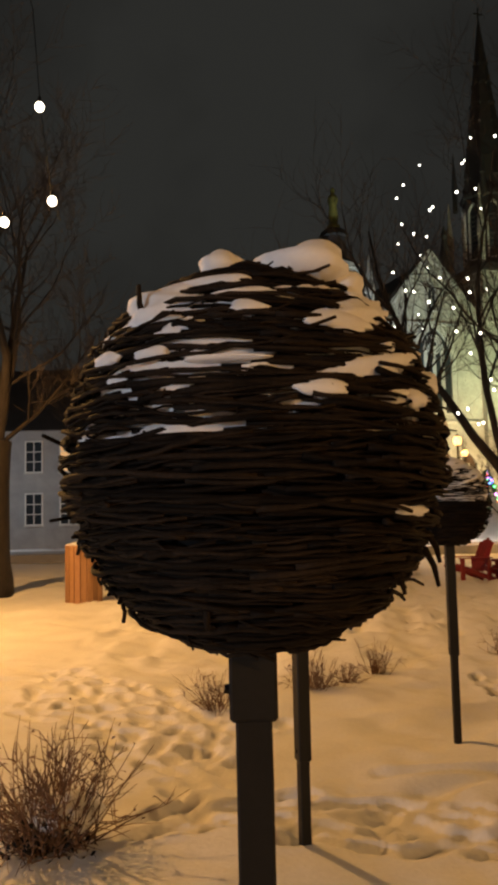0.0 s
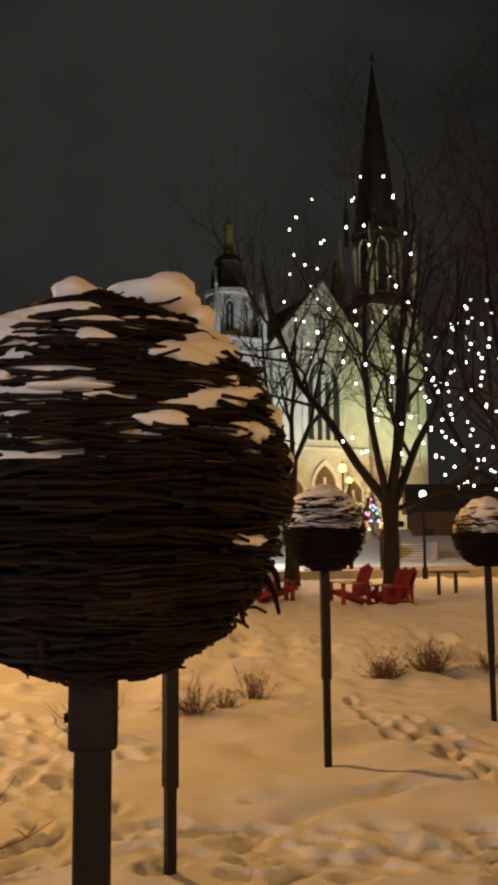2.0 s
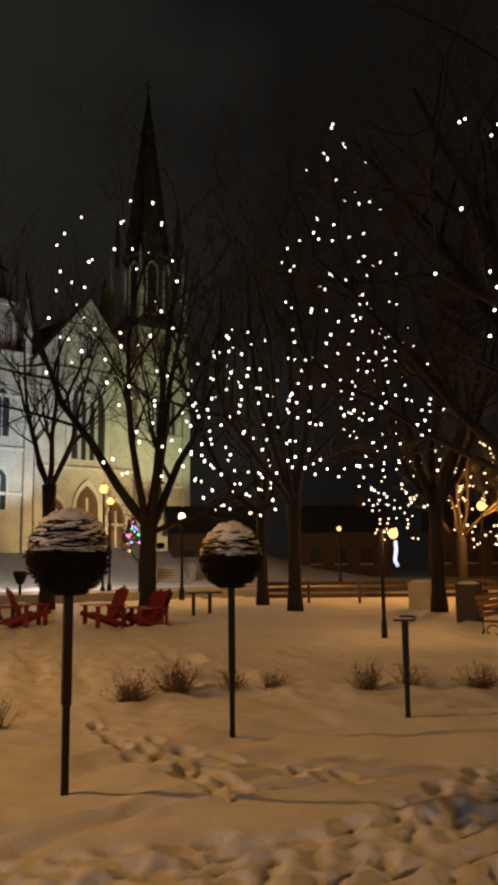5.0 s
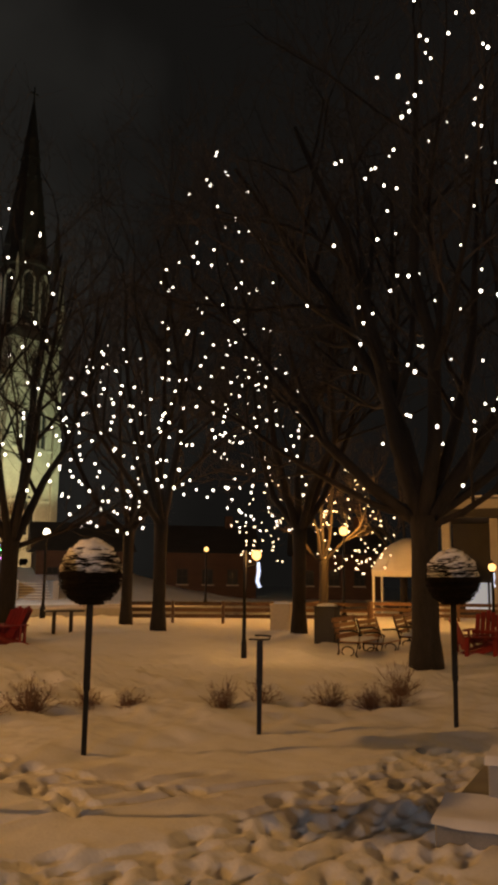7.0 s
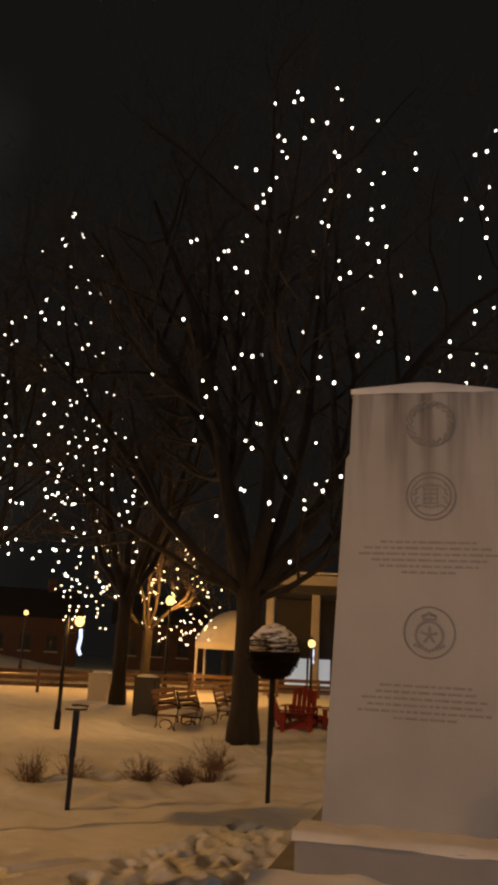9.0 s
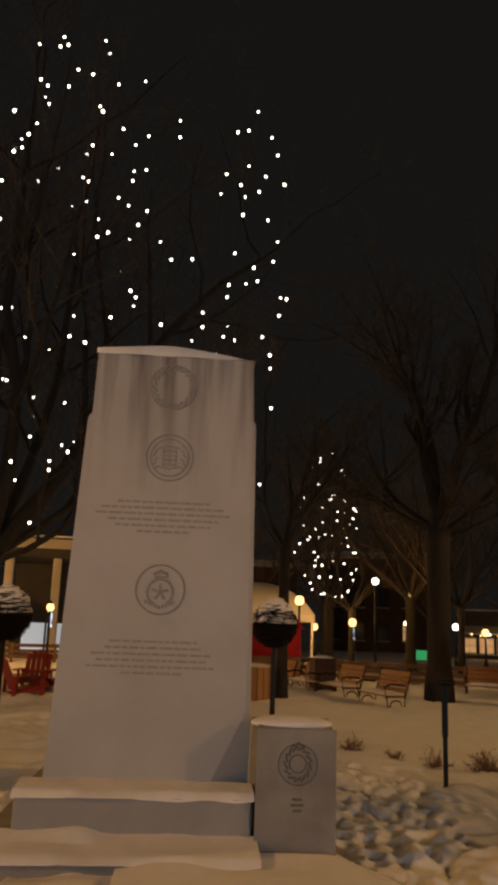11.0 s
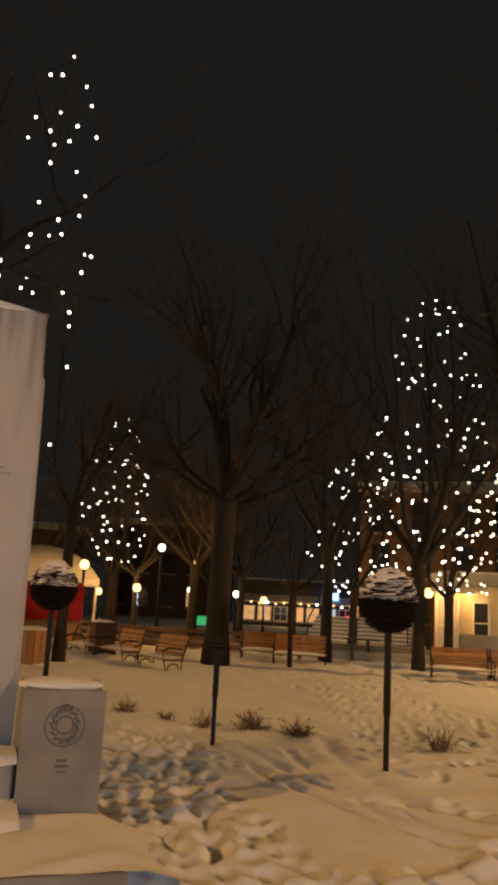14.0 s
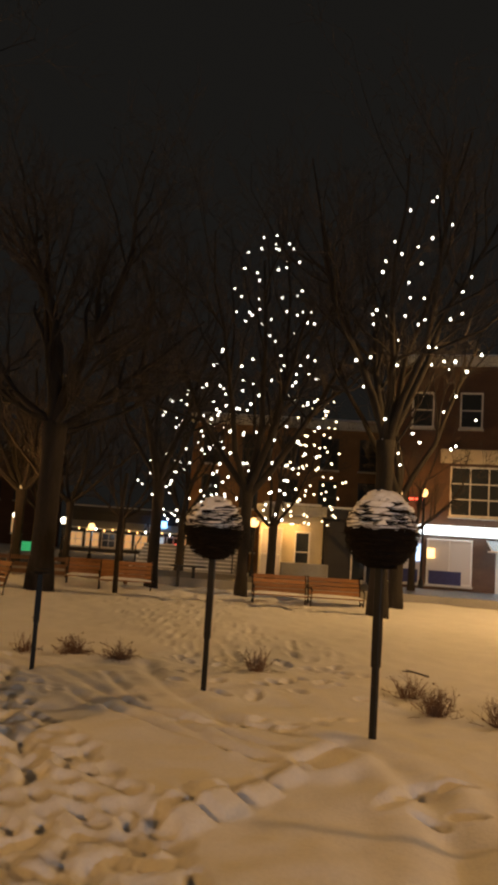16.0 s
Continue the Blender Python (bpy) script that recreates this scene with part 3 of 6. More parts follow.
def ball_on_post(x, y, z, sleeve_z, weave, ends, snow, label, turn=0, shift=0.0):
    """z: height of the ball's centre above the world's zero."""
    base = ground_z(x, y)
    t = thing("wicker_ball_on_post", pose(x, y, base, 0, 0, turn), label, "garden ornament", "wicker balls round the monument")
    post_parts(t, z - base - 0.26, sleeve_z - base, 1.0 if ends else 0.85)
    b = part("wicker_ball", weave, None, t, "dark woven willow ball", at=pose(shift, 0, z - base))
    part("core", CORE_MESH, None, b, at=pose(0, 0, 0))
    for e in ends or ():
        part("broken_twig", e, None, b)
    part("snow_cap", snow, None, b, "white snow caught on top", at=pose(0, 0, 0, 0, 0, -turn))
    return t


# added inner sphere that closes the weave and gives its gaps their shade
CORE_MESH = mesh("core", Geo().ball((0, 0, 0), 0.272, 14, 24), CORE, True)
weave_near = mesh("wicker_ball", wicker(3, 2100, 12, 5), TWIG, True)
weave_far = mesh("wicker_ball", wicker(8, 1000, 8, 3), TWIG, True)
ends_near = loose_ends(2)
snow_near = mesh("snow_cap", snow_shell(1, 0.26, 0.006), SNOWCAP, True)
snow_far = mesh("snow_cap", snow_shell(6, 1.0, 0.026), SNOWCAP, True)
snow_far2 = mesh("snow_cap", snow_shell(9, 0.85, 0.034), SNOWCAP, True)

near_ball = ball_on_post(-0.018, 1.335, 1.70, 1.292, weave_near, ends_near, snow_near, "large woven willow ball with snow patches on a black post", shift=0.010)
# the big lumps of snow on top of the nearest ball
weave_part = [o for o in near_ball.children if o.name.startswith("wicker_ball")][0]
for n, (cx, cz, w, h, thick) in enumerate(((0.084, 0.305, 0.082, 0.040, 0.075), (-0.045, 0.304, 0.046, 0.028, 0.055), (0.150, 0.265, 0.028, 0.035, 0.045), (0.088, 0.076, 0.042, 0.012, 0.016), (0.227, 0.071, 0.030, 0.013, 0.018), (0.214, -0.085, 0.038, 0.009, 0.014), (0.120, 0.178, 0.062, 0.024, 0.016), (-0.042, 0.120, 0.055, 0.004, 0.012), (-0.140, 0.136, 0.028, 0.010, 0.013), (-0.212, 0.140, 0.042, 0.012, 0.014), (0.172, 0.232, 0.058, 0.020, 0.018), (-0.06, 0.254, 0.066, 0.013, 0.016), (-0.008, 0.197, 0.030, 0.018, 0.014), (0.190, 0.152, 0.020, 0.010, 0.014), (-0.13, 0.222, 0.03, 0.006, 0.012), (0.302, 0.045, 0.012, 0.02, 0.02))):
    cy = -math.sqrt(max(0.305 ** 2 - cx * cx - cz * cz, 0.0004))
    if n < 3:
        cy = -0.05
    out = Vector((cx, cy, cz)).normalized()
    turn_ = out.to_track_quat("-Y", "Z").to_matrix().to_4x4() if n > 2 else Matrix()
    g = Geo().ball((0, 0, 0), 1.0, 12, 20)
    sh = []
    for a, b, c in g.v:
        k = 1 + 0.16 * math.sin(4.1 * a + 2.3 * n) + 0.12 * math.sin(6.7 * c + 3.1 * a + n)
        sh.append(tuple(Matrix.Translation((cx, cy, cz)) @ turn_ @ Vector((w * a * k, thick * (1.0 if n < 3 else 0.75) * b, h * (c - 0.25 * a * a * (n == 0)) * k))))
    g.v = sh
    part("snow_lump", g, SNOWCAP, weave_part, smooth=True)

for x, y, z, sz, sn, turn in ((1.45, 5.89, 1.655, 0.60, snow_far, 0), (3.29, 7.19, 1.62, 0.55, snow_far2, 70), (7.30, 6.30, 1.62, 0.5, snow_far, 140), (10.25, 3.72, 1.62, 0.5, snow_far2, 200), (8.51, -0.52, 1.62, 0.55, snow_far, 260), (6.86, -1.89, 1.67, 0.6, snow_far2, 320)):
    ball_on_post(x, y, z, sz, weave_far, None, sn, "woven willow ball capped with snow on a thin black post", turn)


def bare_post(x, y, height, sleeve_z, turn):
    t = thing("bare_post", pose(x, y, ground_z(x, y), 0, 0, turn), "black steel post without a ball, bent strap on top", "garden post", "bare posts round the monument")
    post_parts(t, height, sleeve_z)
    g = Geo().tube([(-0.12, 0, height + 0.012), (0.02, 0.0, height + 0.012), (0.10, 0.02, height + 0.016), (0.115, 0.02, height + 0.05), (0.02, 0.05, height + 0.055), (-0.06, 0.06, height + 0.05)], 0.011, 6)
    part("bent_strap", g, BLACK, t, smooth=True)


for x, y, h, s, turn in ((0.24, 4.03, 0.98, 0.40, 20), (5.27, 7.20, 0.96, 0.5, -40), (9.40, 1.36, 1.02, 0.5, -80), (4.62, -2.85, 1.0, 0.5, 10)):
    bare_post(x, y, h, s, turn)

# ---- monument ----
MON = Matrix(((0.4766, 0.8791, 0, 5.2), (-0.8791, 0.4766, 0, 2.75), (0, 0, 1, 0), (0, 0, 0, 1)))   # x along its front, y into it


def stele():
    t = thing("monument", MON, "tall pale granite war memorial slab on stepped base", "monument")
    part("lower_step", Geo().box(-0.98, 0.93, -0.42, 1.9, -0.25, 0.105, 0.015), GRANITE_DARK, t)
    part("plinth", Geo().box(-0.71, 0.91, 0.0, 1.55, 0.015, 0.415, 0.012), GRANITE, t)
    g = Geo()
    rings = []
    for z, l, r, ch in ((0.41, -0.58, 0.92, 0.24), (0.95, -0.555, 0.915, 0.03), (3.16, -0.455, 0.885, 0.02), (3.20, -0.425, 0.865, 0.02), (3.70, -0.41, 0.85, 0.02)):
        rings.append([(l, 0.35, z), (r - ch * 1.3, 0.35, z), (r, 0.35 + ch * 0.7, z), (r, 1.0, z), (l, 1.0, z)])
    vs = [p for q in rings for p in q]
    fs = [(4, 3, 2, 1, 0), tuple(range(20, 25))] + [(k * 5 + i, k * 5 + (i + 1) % 5, k * 5 + 5 + (i + 1) % 5, k * 5 + 5 + i) for k in range(4) for i in range(5)]
    g.add(vs, fs)
    slab = part("slab", g, STELE, t, "pale granite slab with dark weather streaks and painted warm light at its top")
    # domed snow along the top
    rows = []
    for i in range(25):
        x = -0.425 + 1.29 * i / 24
        top = 3.705 + 0.085 * max(0.0, 1 - ((x - 0.10) / 0.68) ** 2) ** 0.8 + 0.006 * math.sin(9 * x)
        rows.append([(x, 0.335 + 0.01 * math.sin(14 * x), 3.695), (x, 0.345, top - 0.01), (x, 0.45, top + 0.02), (x, 0.9, top + 0.02), (x, 1.01, 3.70)])
    vs = [p for r in rows for p in r]
    fs = [(i * 5 + k, i * 5 + 5 + k, i * 5 + 6 + k, i * 5 + k + 1) for i in range(24) for k in range(4)] + [(0, 1, 2, 3, 4), (124, 123, 122, 121, 120)]
    part("snow_top", Geo().add(vs, fs), SNOWCAP, t, "snow on the slab's top", True)
    for name, x0, x1, y0, y1, z, hang in (("snow_on_plinth", -0.73, 0.93, -0.02, 0.36, 0.415, 0.03), ("snow_on_step", -1.0, 0.95, -0.45, 0.02, 0.105, 0.05)):
        n, m = 60, 10
        vs = []
        for j in range(m):
            v = j / (m - 1)
            for i in range(n):
                x = x0 + (x1 - x0) * i / (n - 1)
                w = float(lattice(np.array(x * 5.0), np.array(v * 2.0), 21))
                y = y0 + (y1 - y0) * v
                zz = z + (0.022 + 0.014 * w) * min(1, 0.25 + 4 * v) + (0.06 * v * v if hang > 0.04 else 0.03 * v)
                if hang > 0.04 and v > 0.75:
                    zz += 0.05 * max(0.0, float(lattice(np.array(x * 3.1), np.array(0.5), 5)))
                if j == 0:
                    y, zz = y0 + 0.012 * w, z - 0.012 - 0.02 * max(0, w)
                vs.append((x, y, zz))
        fs = [(j * n + i, j * n + i + 1, (j + 1) * n + i + 1, (j + 1) * n + i) for j in range(m - 1) for i in range(n - 1)]
        part(name, Geo().add(vs, fs), SNOWCAP, t, "snow with a ragged melted edge", True)
    # carved medallions
    Y = 0.346
    for name, cz, cx, inner in (("wreath_medallion", 3.44, 0.205, 0), ("crest_medallion", 2.86, 0.205, 1), ("shield_medallion", 1.83, 0.19, 2)):
        g = Geo().ring((cx, Y, cz), 0.186, 0.007, 0.004)
        if inner == 0:
            for k in range(34):
                a = 2 * math.pi * k / 34
                g.box(-0.022, 0.022, -0.005, 0.004, -0.010, 0.010, 0.003, pose(cx + (0.150 + 0.016 * (k % 2)) * math.cos(a), Y, cz + (0.150 + 0.016 * (k % 2)) * math.sin(a), 0, -math.degrees(a) + 60, 0))
        elif inner == 1:
            g.ring((cx, Y, cz), 0.150, 0.006, 0.004)
            for k in range(4):
                g.box(cx - 0.052, cx + 0.052, Y - 0.004, Y + 0.004, cz - 0.062 + 0.036 * k, cz - 0.052 + 0.036 * k, 0.002)
            for k in range(3):
                g.box(cx - 0.056 + 0.051 * k, cx - 0.046 + 0.051 * k, Y - 0.004, Y + 0.004, cz - 0.066, cz + 0.066, 0.002)
            for k in range(7):
                g.box(cx - 0.09 + 0.026 * k, cx - 0.072 + 0.026 * k, Y - 0.004, Y + 0.004, cz + 0.085 - 0.006 * abs(k - 3), cz + 0.10 - 0.006 * abs(k - 3), 0.002)
                g.box(cx - 0.09 + 0.026 * k, cx - 0.072 + 0.026 * k, Y - 0.004, Y + 0.004, cz - 0.10 + 0.006 * abs(k - 3), cz - 0.085 + 0.006 * abs(k - 3), 0.002)
            for sx in (-1, 1):
                for k in range(6):
                    g.box(-0.02, 0.02, -0.004, 0.004, -0.007, 0.007, 0.002, pose(cx + sx * (0.105 + 0.012 * (k % 2)), Y, cz - 0.085 + 0.034 * k, 0, sx * 40, 0))
        else:
            for k in range(18):
                a = math.radians(-55 + 290 * k / 17)
                g.box(-0.017, 0.017, -0.005, 0.004, -0.008, 0.008, 0.003, pose(cx + 0.098 * math.cos(a), Y, cz - 0.02 + 0.098 * math.sin(a), 0, -math.degrees(a) + 65, 0))
            for k in range(5):
                a = math.radians(90 + 72 * k)
                g.box(-0.010, 0.010, -0.005, 0.004, -0.034, 0.034, 0.003, pose(cx + 0.03 * math.cos(a), Y, cz - 0.02 + 0.03 * math.sin(a), 0, 90 - math.degrees(a), 0))
            for k in range(5):
                g.ball((cx - 0.044 + 0.022 * k, Y, cz + 0.120 + 0.010 * (2 - abs(k - 2))), 0.013, 4, 6)
            g.box(cx - 0.055, cx + 0.055, Y - 0.005, Y + 0.004, cz + 0.088, cz + 0.102, 0.003)
            for k in range(9):
                g.box(cx - 0.115 + 0.026 * k, cx - 0.094 + 0.026 * k, Y - 0.004, Y + 0.004, cz - 0.148 + 0.010 * abs(k - 4), cz - 0.122 + 0.010 * abs(k - 4), 0.002)
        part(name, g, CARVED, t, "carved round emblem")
    # inscriptions as plain bars, the letters' shade put into their colour
    rng = random.Random(4)
    for z0, widths, cx in ((2.50, (0.72, 0.98, 1.05, 0.86, 0.74, 0.40), 0.185), (1.44, (0.66, 0.72, 0.92, 0.84, 0.98, 0.46), 0.16)):
        for k, w in enumerate(widths):
            x, z = cx - w / 2, z0 - 0.046 * k
            while x < cx + w / 2 - 0.02:
                step = min(rng.uniform(0.03, 0.11), cx + w / 2 - x)
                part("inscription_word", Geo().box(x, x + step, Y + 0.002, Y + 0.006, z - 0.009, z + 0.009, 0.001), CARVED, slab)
                x += step + 0.012


STELE = mat("weathered_pale_granite_warm_lit_top", (0.47, 0.465, 0.46), (0.37, 0.365, 0.36), rough=0.6, scale=1.6, fine=120, bump=0.12, bdist=0.002)
# dark streaks run down from the top edge; their brown also paints warm light
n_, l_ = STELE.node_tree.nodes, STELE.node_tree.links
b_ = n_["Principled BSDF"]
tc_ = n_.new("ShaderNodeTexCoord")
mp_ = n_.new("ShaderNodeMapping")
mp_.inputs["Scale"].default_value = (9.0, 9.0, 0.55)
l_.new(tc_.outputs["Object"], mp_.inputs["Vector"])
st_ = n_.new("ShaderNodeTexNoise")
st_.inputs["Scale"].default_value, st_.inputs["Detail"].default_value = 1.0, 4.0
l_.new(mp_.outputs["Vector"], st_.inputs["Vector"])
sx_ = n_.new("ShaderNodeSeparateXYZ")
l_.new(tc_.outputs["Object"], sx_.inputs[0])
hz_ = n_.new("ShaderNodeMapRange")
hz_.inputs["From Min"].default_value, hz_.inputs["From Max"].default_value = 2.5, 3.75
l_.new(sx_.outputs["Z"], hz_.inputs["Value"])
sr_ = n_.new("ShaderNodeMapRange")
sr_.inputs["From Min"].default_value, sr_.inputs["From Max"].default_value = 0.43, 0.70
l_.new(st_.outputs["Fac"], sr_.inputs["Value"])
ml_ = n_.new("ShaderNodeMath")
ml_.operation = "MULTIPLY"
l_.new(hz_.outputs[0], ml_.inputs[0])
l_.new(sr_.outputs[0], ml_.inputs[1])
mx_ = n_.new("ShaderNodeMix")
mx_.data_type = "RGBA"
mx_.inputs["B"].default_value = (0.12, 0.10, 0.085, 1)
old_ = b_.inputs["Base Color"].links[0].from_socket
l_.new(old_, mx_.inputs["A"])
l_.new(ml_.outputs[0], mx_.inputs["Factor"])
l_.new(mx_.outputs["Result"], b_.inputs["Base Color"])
stele()


def side_stone():
    t = thing("memorial_stone", MON @ pose(0.93, -0.06, 0), "small grey granite marker with carved wreath and rough sides", "monument")
    W, H, D = 0.56, 0.885, 0.42
    rng = random.Random(9)
    vs = []
    for z in np.linspace(-0.2, H, 9):
        for k in range(16):
            x, y = ((k / 4) * W, 0) if k < 4 else (W, (k - 4) / 4 * D) if k < 8 else (W - (k - 8) / 4 * W, D) if k < 12 else (0, D - (k - 12) / 4 * D)
            rough_ = 0.0 if (k <= 4) else 0.028
            vs.append((x + rng.uniform(-1, 1) * rough_ * 0.6 + (0.03 if 12 < k else 0), y + rng.uniform(-1, 1) * rough_, z if z < H else H + (0.04 if 5 <= k <= 15 and k not in (5, 15) else 0) + rng.uniform(-1, 1) * rough_ * 0.4))
    fs = [(r * 16 + k, r * 16 + (k + 1) % 16, r * 16 + 16 + (k + 1) % 16, r * 16 + 16 + k) for r in range(8) for k in range(16)]
    fs.append(tuple(128 + k for k in range(16)))
    part("stone", Geo().add(vs, fs), GRANITE_DARK, t, "grey granite block")
    g = Geo().ball((0, 0, 0), 1.0, 12, 24)
    g.v = [(W / 2 - 0.01 + 0.30 * a * (1 - 0.1 * b), D / 2 + 0.03 + 0.20 * b, H + 0.02 + 0.055 * max(c, -0.3)) for a, b, c in g.v]
    part("snow_top", g, SNOWCAP, t, smooth=True)
    g = Geo()
    cx, cz, Y = 0.29, 0.66, -0.004
    for k in range(26):
        a = 2 * math.pi * k / 26
        g.box(-0.017, 0.017, -0.004, 0.004, -0.007, 0.007, 0.003, pose(cx + (0.080 + 0.012 * (k % 2)) * math.cos(a), Y, cz + (0.098 + 0.012 * (k % 2)) * math.sin(a), 0, -math.degrees(a) + 60, 0))
    g.ring((cx, Y, cz), 0.058, 0.004, 0.003)
    g.ring((cx, Y, cz - 0.005), 0.135, 0.003, 0.003)
    for k in range(5):
        g.ball((cx - 0.036 + 0.018 * k, Y, cz + 0.118 + 0.008 * (2 - abs(k - 2))), 0.010, 4, 6)
    part("carved_wreath", g, CARVED_DARK, t, "carved wreath emblem")
    part("base_slab", Geo().box(-0.9, 0.55, -1.20, -0.40, -0.2, 0.065, 0.010), GRANITE_DARK, t, "low slab before the marker")
    n, m, vs = 40, 18, []
    for j in range(m):
        for i in range(n):
            u, v = i / (n - 1), j / (m - 1)
            x = -0.9 + (1.44 + 0.85 * min(1.0, v / 0.35)) * u
            fall = max(0.0, x - 0.48) / 0.55
            e = min(1.0, 9 * min(u + 0.02, v + 0.02))
            lump = float(lattice(np.array(u * 6.0), np.array(v * 4.0), 77))
            vs.append((x, -1.19 + 1.14 * v, 0.068 + e * (0.025 + 0.022 * lump) - 0.16 * fall * fall * (3 - 2 * min(fall, 1.0))))
    part("slab_snow", Geo().add(vs, [(j * n + i, j * n + i + 1, (j + 1) * n + i + 1, (j + 1) * n + i) for j in range(m - 1) for i in range(n - 1)]), SNOWCAP, t, "snow lying on the slab", True)
    g = Geo()
    for k, w in enumerate((0.07, 0.09, 0.06)):
        g.box(cx - w / 2, cx + w / 2, Y, 0.004, 0.42 - 0.036 * k, 0.436 - 0.036 * k, 0.002)
    part("inscription_line", g, CARVED_DARK, t, "carved line of lettering as bars in shade colour")


side_stone()

# ---- trees ----
def grow(rng, wood, twigs, p, d, length, r, level, levels, droop=0.0, bushy=1.0):
    """A limb with its side branches. Thick limbs go to wood, thin ones to twigs."""
    n = 7 if level <= 1 else 5 if level == 2 else 4
    pts, rad = [np.array(p, float)], [r]
    d = np.array(d, float)
    for k in range(1, n):
        d = d + rng.normal(0, 0.13 + 0.03 * level, 3) + np.array([0, 0, 0.12 - droop])
        d /= np.linalg.norm(d)
        pts.append(pts[-1] + d * length / (n - 1))
        rad.append(r * (1 - 0.78 * k / (n - 1)))
    (wood if level <= 1 else twigs).tube(pts, rad, (7, 6, 4, 3, 3)[level], cap=False)
    if level < levels:
        count = int(round((7, 7, 6, 5)[level] * bushy))
        for k in range(count):
            s = rng.uniform(0.22, 1.0) * (n - 1)
            i = min(int(s), n - 2)
            q = pts[i] + (pts[i + 1] - pts[i]) * (s - i)
            dd = pts[i + 1] - pts[i]
            dd /= np.linalg.norm(dd)
            side = rng.normal(0, 1, 3)
            side -= dd * (side @ dd)
            side /= np.linalg.norm(side)
            ang = rng.uniform(0.45, 1.0)
            grow(rng, wood, twigs, q, dd * math.cos(ang) + side * math.sin(ang), length * rng.uniform(0.34, 0.58), max(rad[i] * 0.5, 0.006), level + 1, levels, droop, bushy)


def tree(x, y, fork, r, limbs, label, seed, view=(0, 1), levels=3, bushy=1.0, snowy=True, lean=(0, 0)):
    """limbs: (sideways, deep, up, length, thickness) seen along view; they leave the trunk at its fork."""
    rng = np.random.default_rng(seed)
    v = Vector(view).normalized()
    right, deep = np.array([v.y, -v.x, 0]), np.array([v.x, v.y, 0])
    z0 = ground_z(x, y)
    t = thing("tree", pose(x, y, z0), label, "tree")
    wood, twigs = Geo(), Geo()
    top = np.array([lean[0], lean[1], fork])
    k = np.linspace(-0.05, 1, 9)
    pts = [top * s + np.array([0.03 * r * math.sin(5 * s + seed), 0.05 * r * math.cos(4 * s), 0]) for s in k]
    wood.tube(pts, [r * (1.32 if s < 0 else 1.22 if s < 0.1 else 1.02 - 0.10 * s + 0.16 * max(0, s - 0.8) * 5) for s in k], 14)
    trunk = part("trunk", wood, BARK, t, smooth=True)
    wood = Geo()
    for side, dp, up, length, thick in limbs:
        d = right * side + deep * dp + np.array([0, 0, up])
        d /= np.linalg.norm(d)
        start = top - np.array([0, 0, rng.uniform(0.0, 0.25)])
        wood = Geo()
        grow(rng, wood, twigs, start, d, length, thick, 0, levels, bushy=bushy)
        part("limb", wood, BARK, t, smooth=True)
    part("crown", twigs, TWIGWOOD, t, "bare fine winter twigs")
    if snowy:
        g = Geo().ball((0, 0, 0), 1, 8, 12)
        g.v = [(top[0] + a * r * 0.55, top[1] + b * r * 0.55, top[2] + 0.02 + c * 0.16) for a, b, c in g.v]
        part("fork_snow", g, SNOWCAP, t, "snow lodged in the fork", True)
    return t


BULB_MESH = mesh("bulb", Geo().ball((0, 0, -0.05), 1.0, 6, 8, 1.15), BULB, True)


def lights(x, y, z0, z1, radius, count, spacing, seed, bulb=0.04, each=False, glowing=None, label="strings of white bulbs hung in a bare tree"):
    """Bulbs spread evenly through a rounded crown and joined by hanging wires; each: every bulb an object under its wire."""
    rng = np.random.default_rng(seed)
    t = thing("string_lights", pose(x, y, 0), label, "string lights", "string lights in the trees")
    pts = []
    for k in range(count * 60):
        f = rng.random()
        wide = 0.55 + 1.2 * f if f < 0.3 else math.sqrt(max(0.0, 1 - ((f - 0.3) / 0.7) ** 2)) * 0.91
        a, rr = rng.uniform(0, 2 * math.pi), radius * wide * math.sqrt(rng.uniform(0.12, 1))
        if rng.random() > 1.0 - 0.25 * f:
            continue
        p = np.array([rr * math.cos(a), rr * math.sin(a), z0 + (z1 - z0) * f])
        if all(((p - q) ** 2).sum() > (spacing * 0.8) ** 2 for q in pts):
            pts.append(p)
            if len(pts) >= count:
                break
    sectors = max(3, len(pts) // 10)
    rest_ = Geo()
    for sct in range(sectors):
        mine = sorted((p for p in pts if int((math.atan2(p[1], p[0]) / (2 * math.pi) + 0.5) * sectors * 0.9999) == sct), key=lambda p: -p[2])
        if not mine:
            continue
        run = [mine[0] + np.array([0, 0, 0.3])]
        for p, q in zip(mine, mine[1:] + [None]):
            run.append(p + np.array([0, 0, 0.05]))
            if q is not None:
                run.append((p + q) / 2 - np.array([0, 0, 0.06]))
        wire = part("wire", Geo().tube(run, 0.004, 3, cap=False), BLACK, t)
        for p in mine:
            r = bulb * rng.uniform(0.63, 0.88)
            if each:
                o = part("bulb", BULB_MESH, None, wire)
                o.matrix_basis = Matrix.LocRotScale(tuple(p), None, (r, r, r))
            else:
                rest_.ball(tuple(p), r, 5, 7, 1.1)
    if not each:
        part("bulb_string", rest_, glowing or BULB, t, "glowing white bulbs", True, kind="stuff")


NV = (0.22, 0.975)
def fan(n, spread, up, length, thick, seed):
    rng = random.Random(seed)
    return [((k / max(n - 1, 1) * 2 - 1) * spread + rng.uniform(-0.1, 0.1), rng.uniform(-0.6, 0.6), up * rng.uniform(0.85, 1.2), length * rng.uniform(0.75, 1.1), thick * rng.uniform(0.7, 1.0)) for k in range(n)]


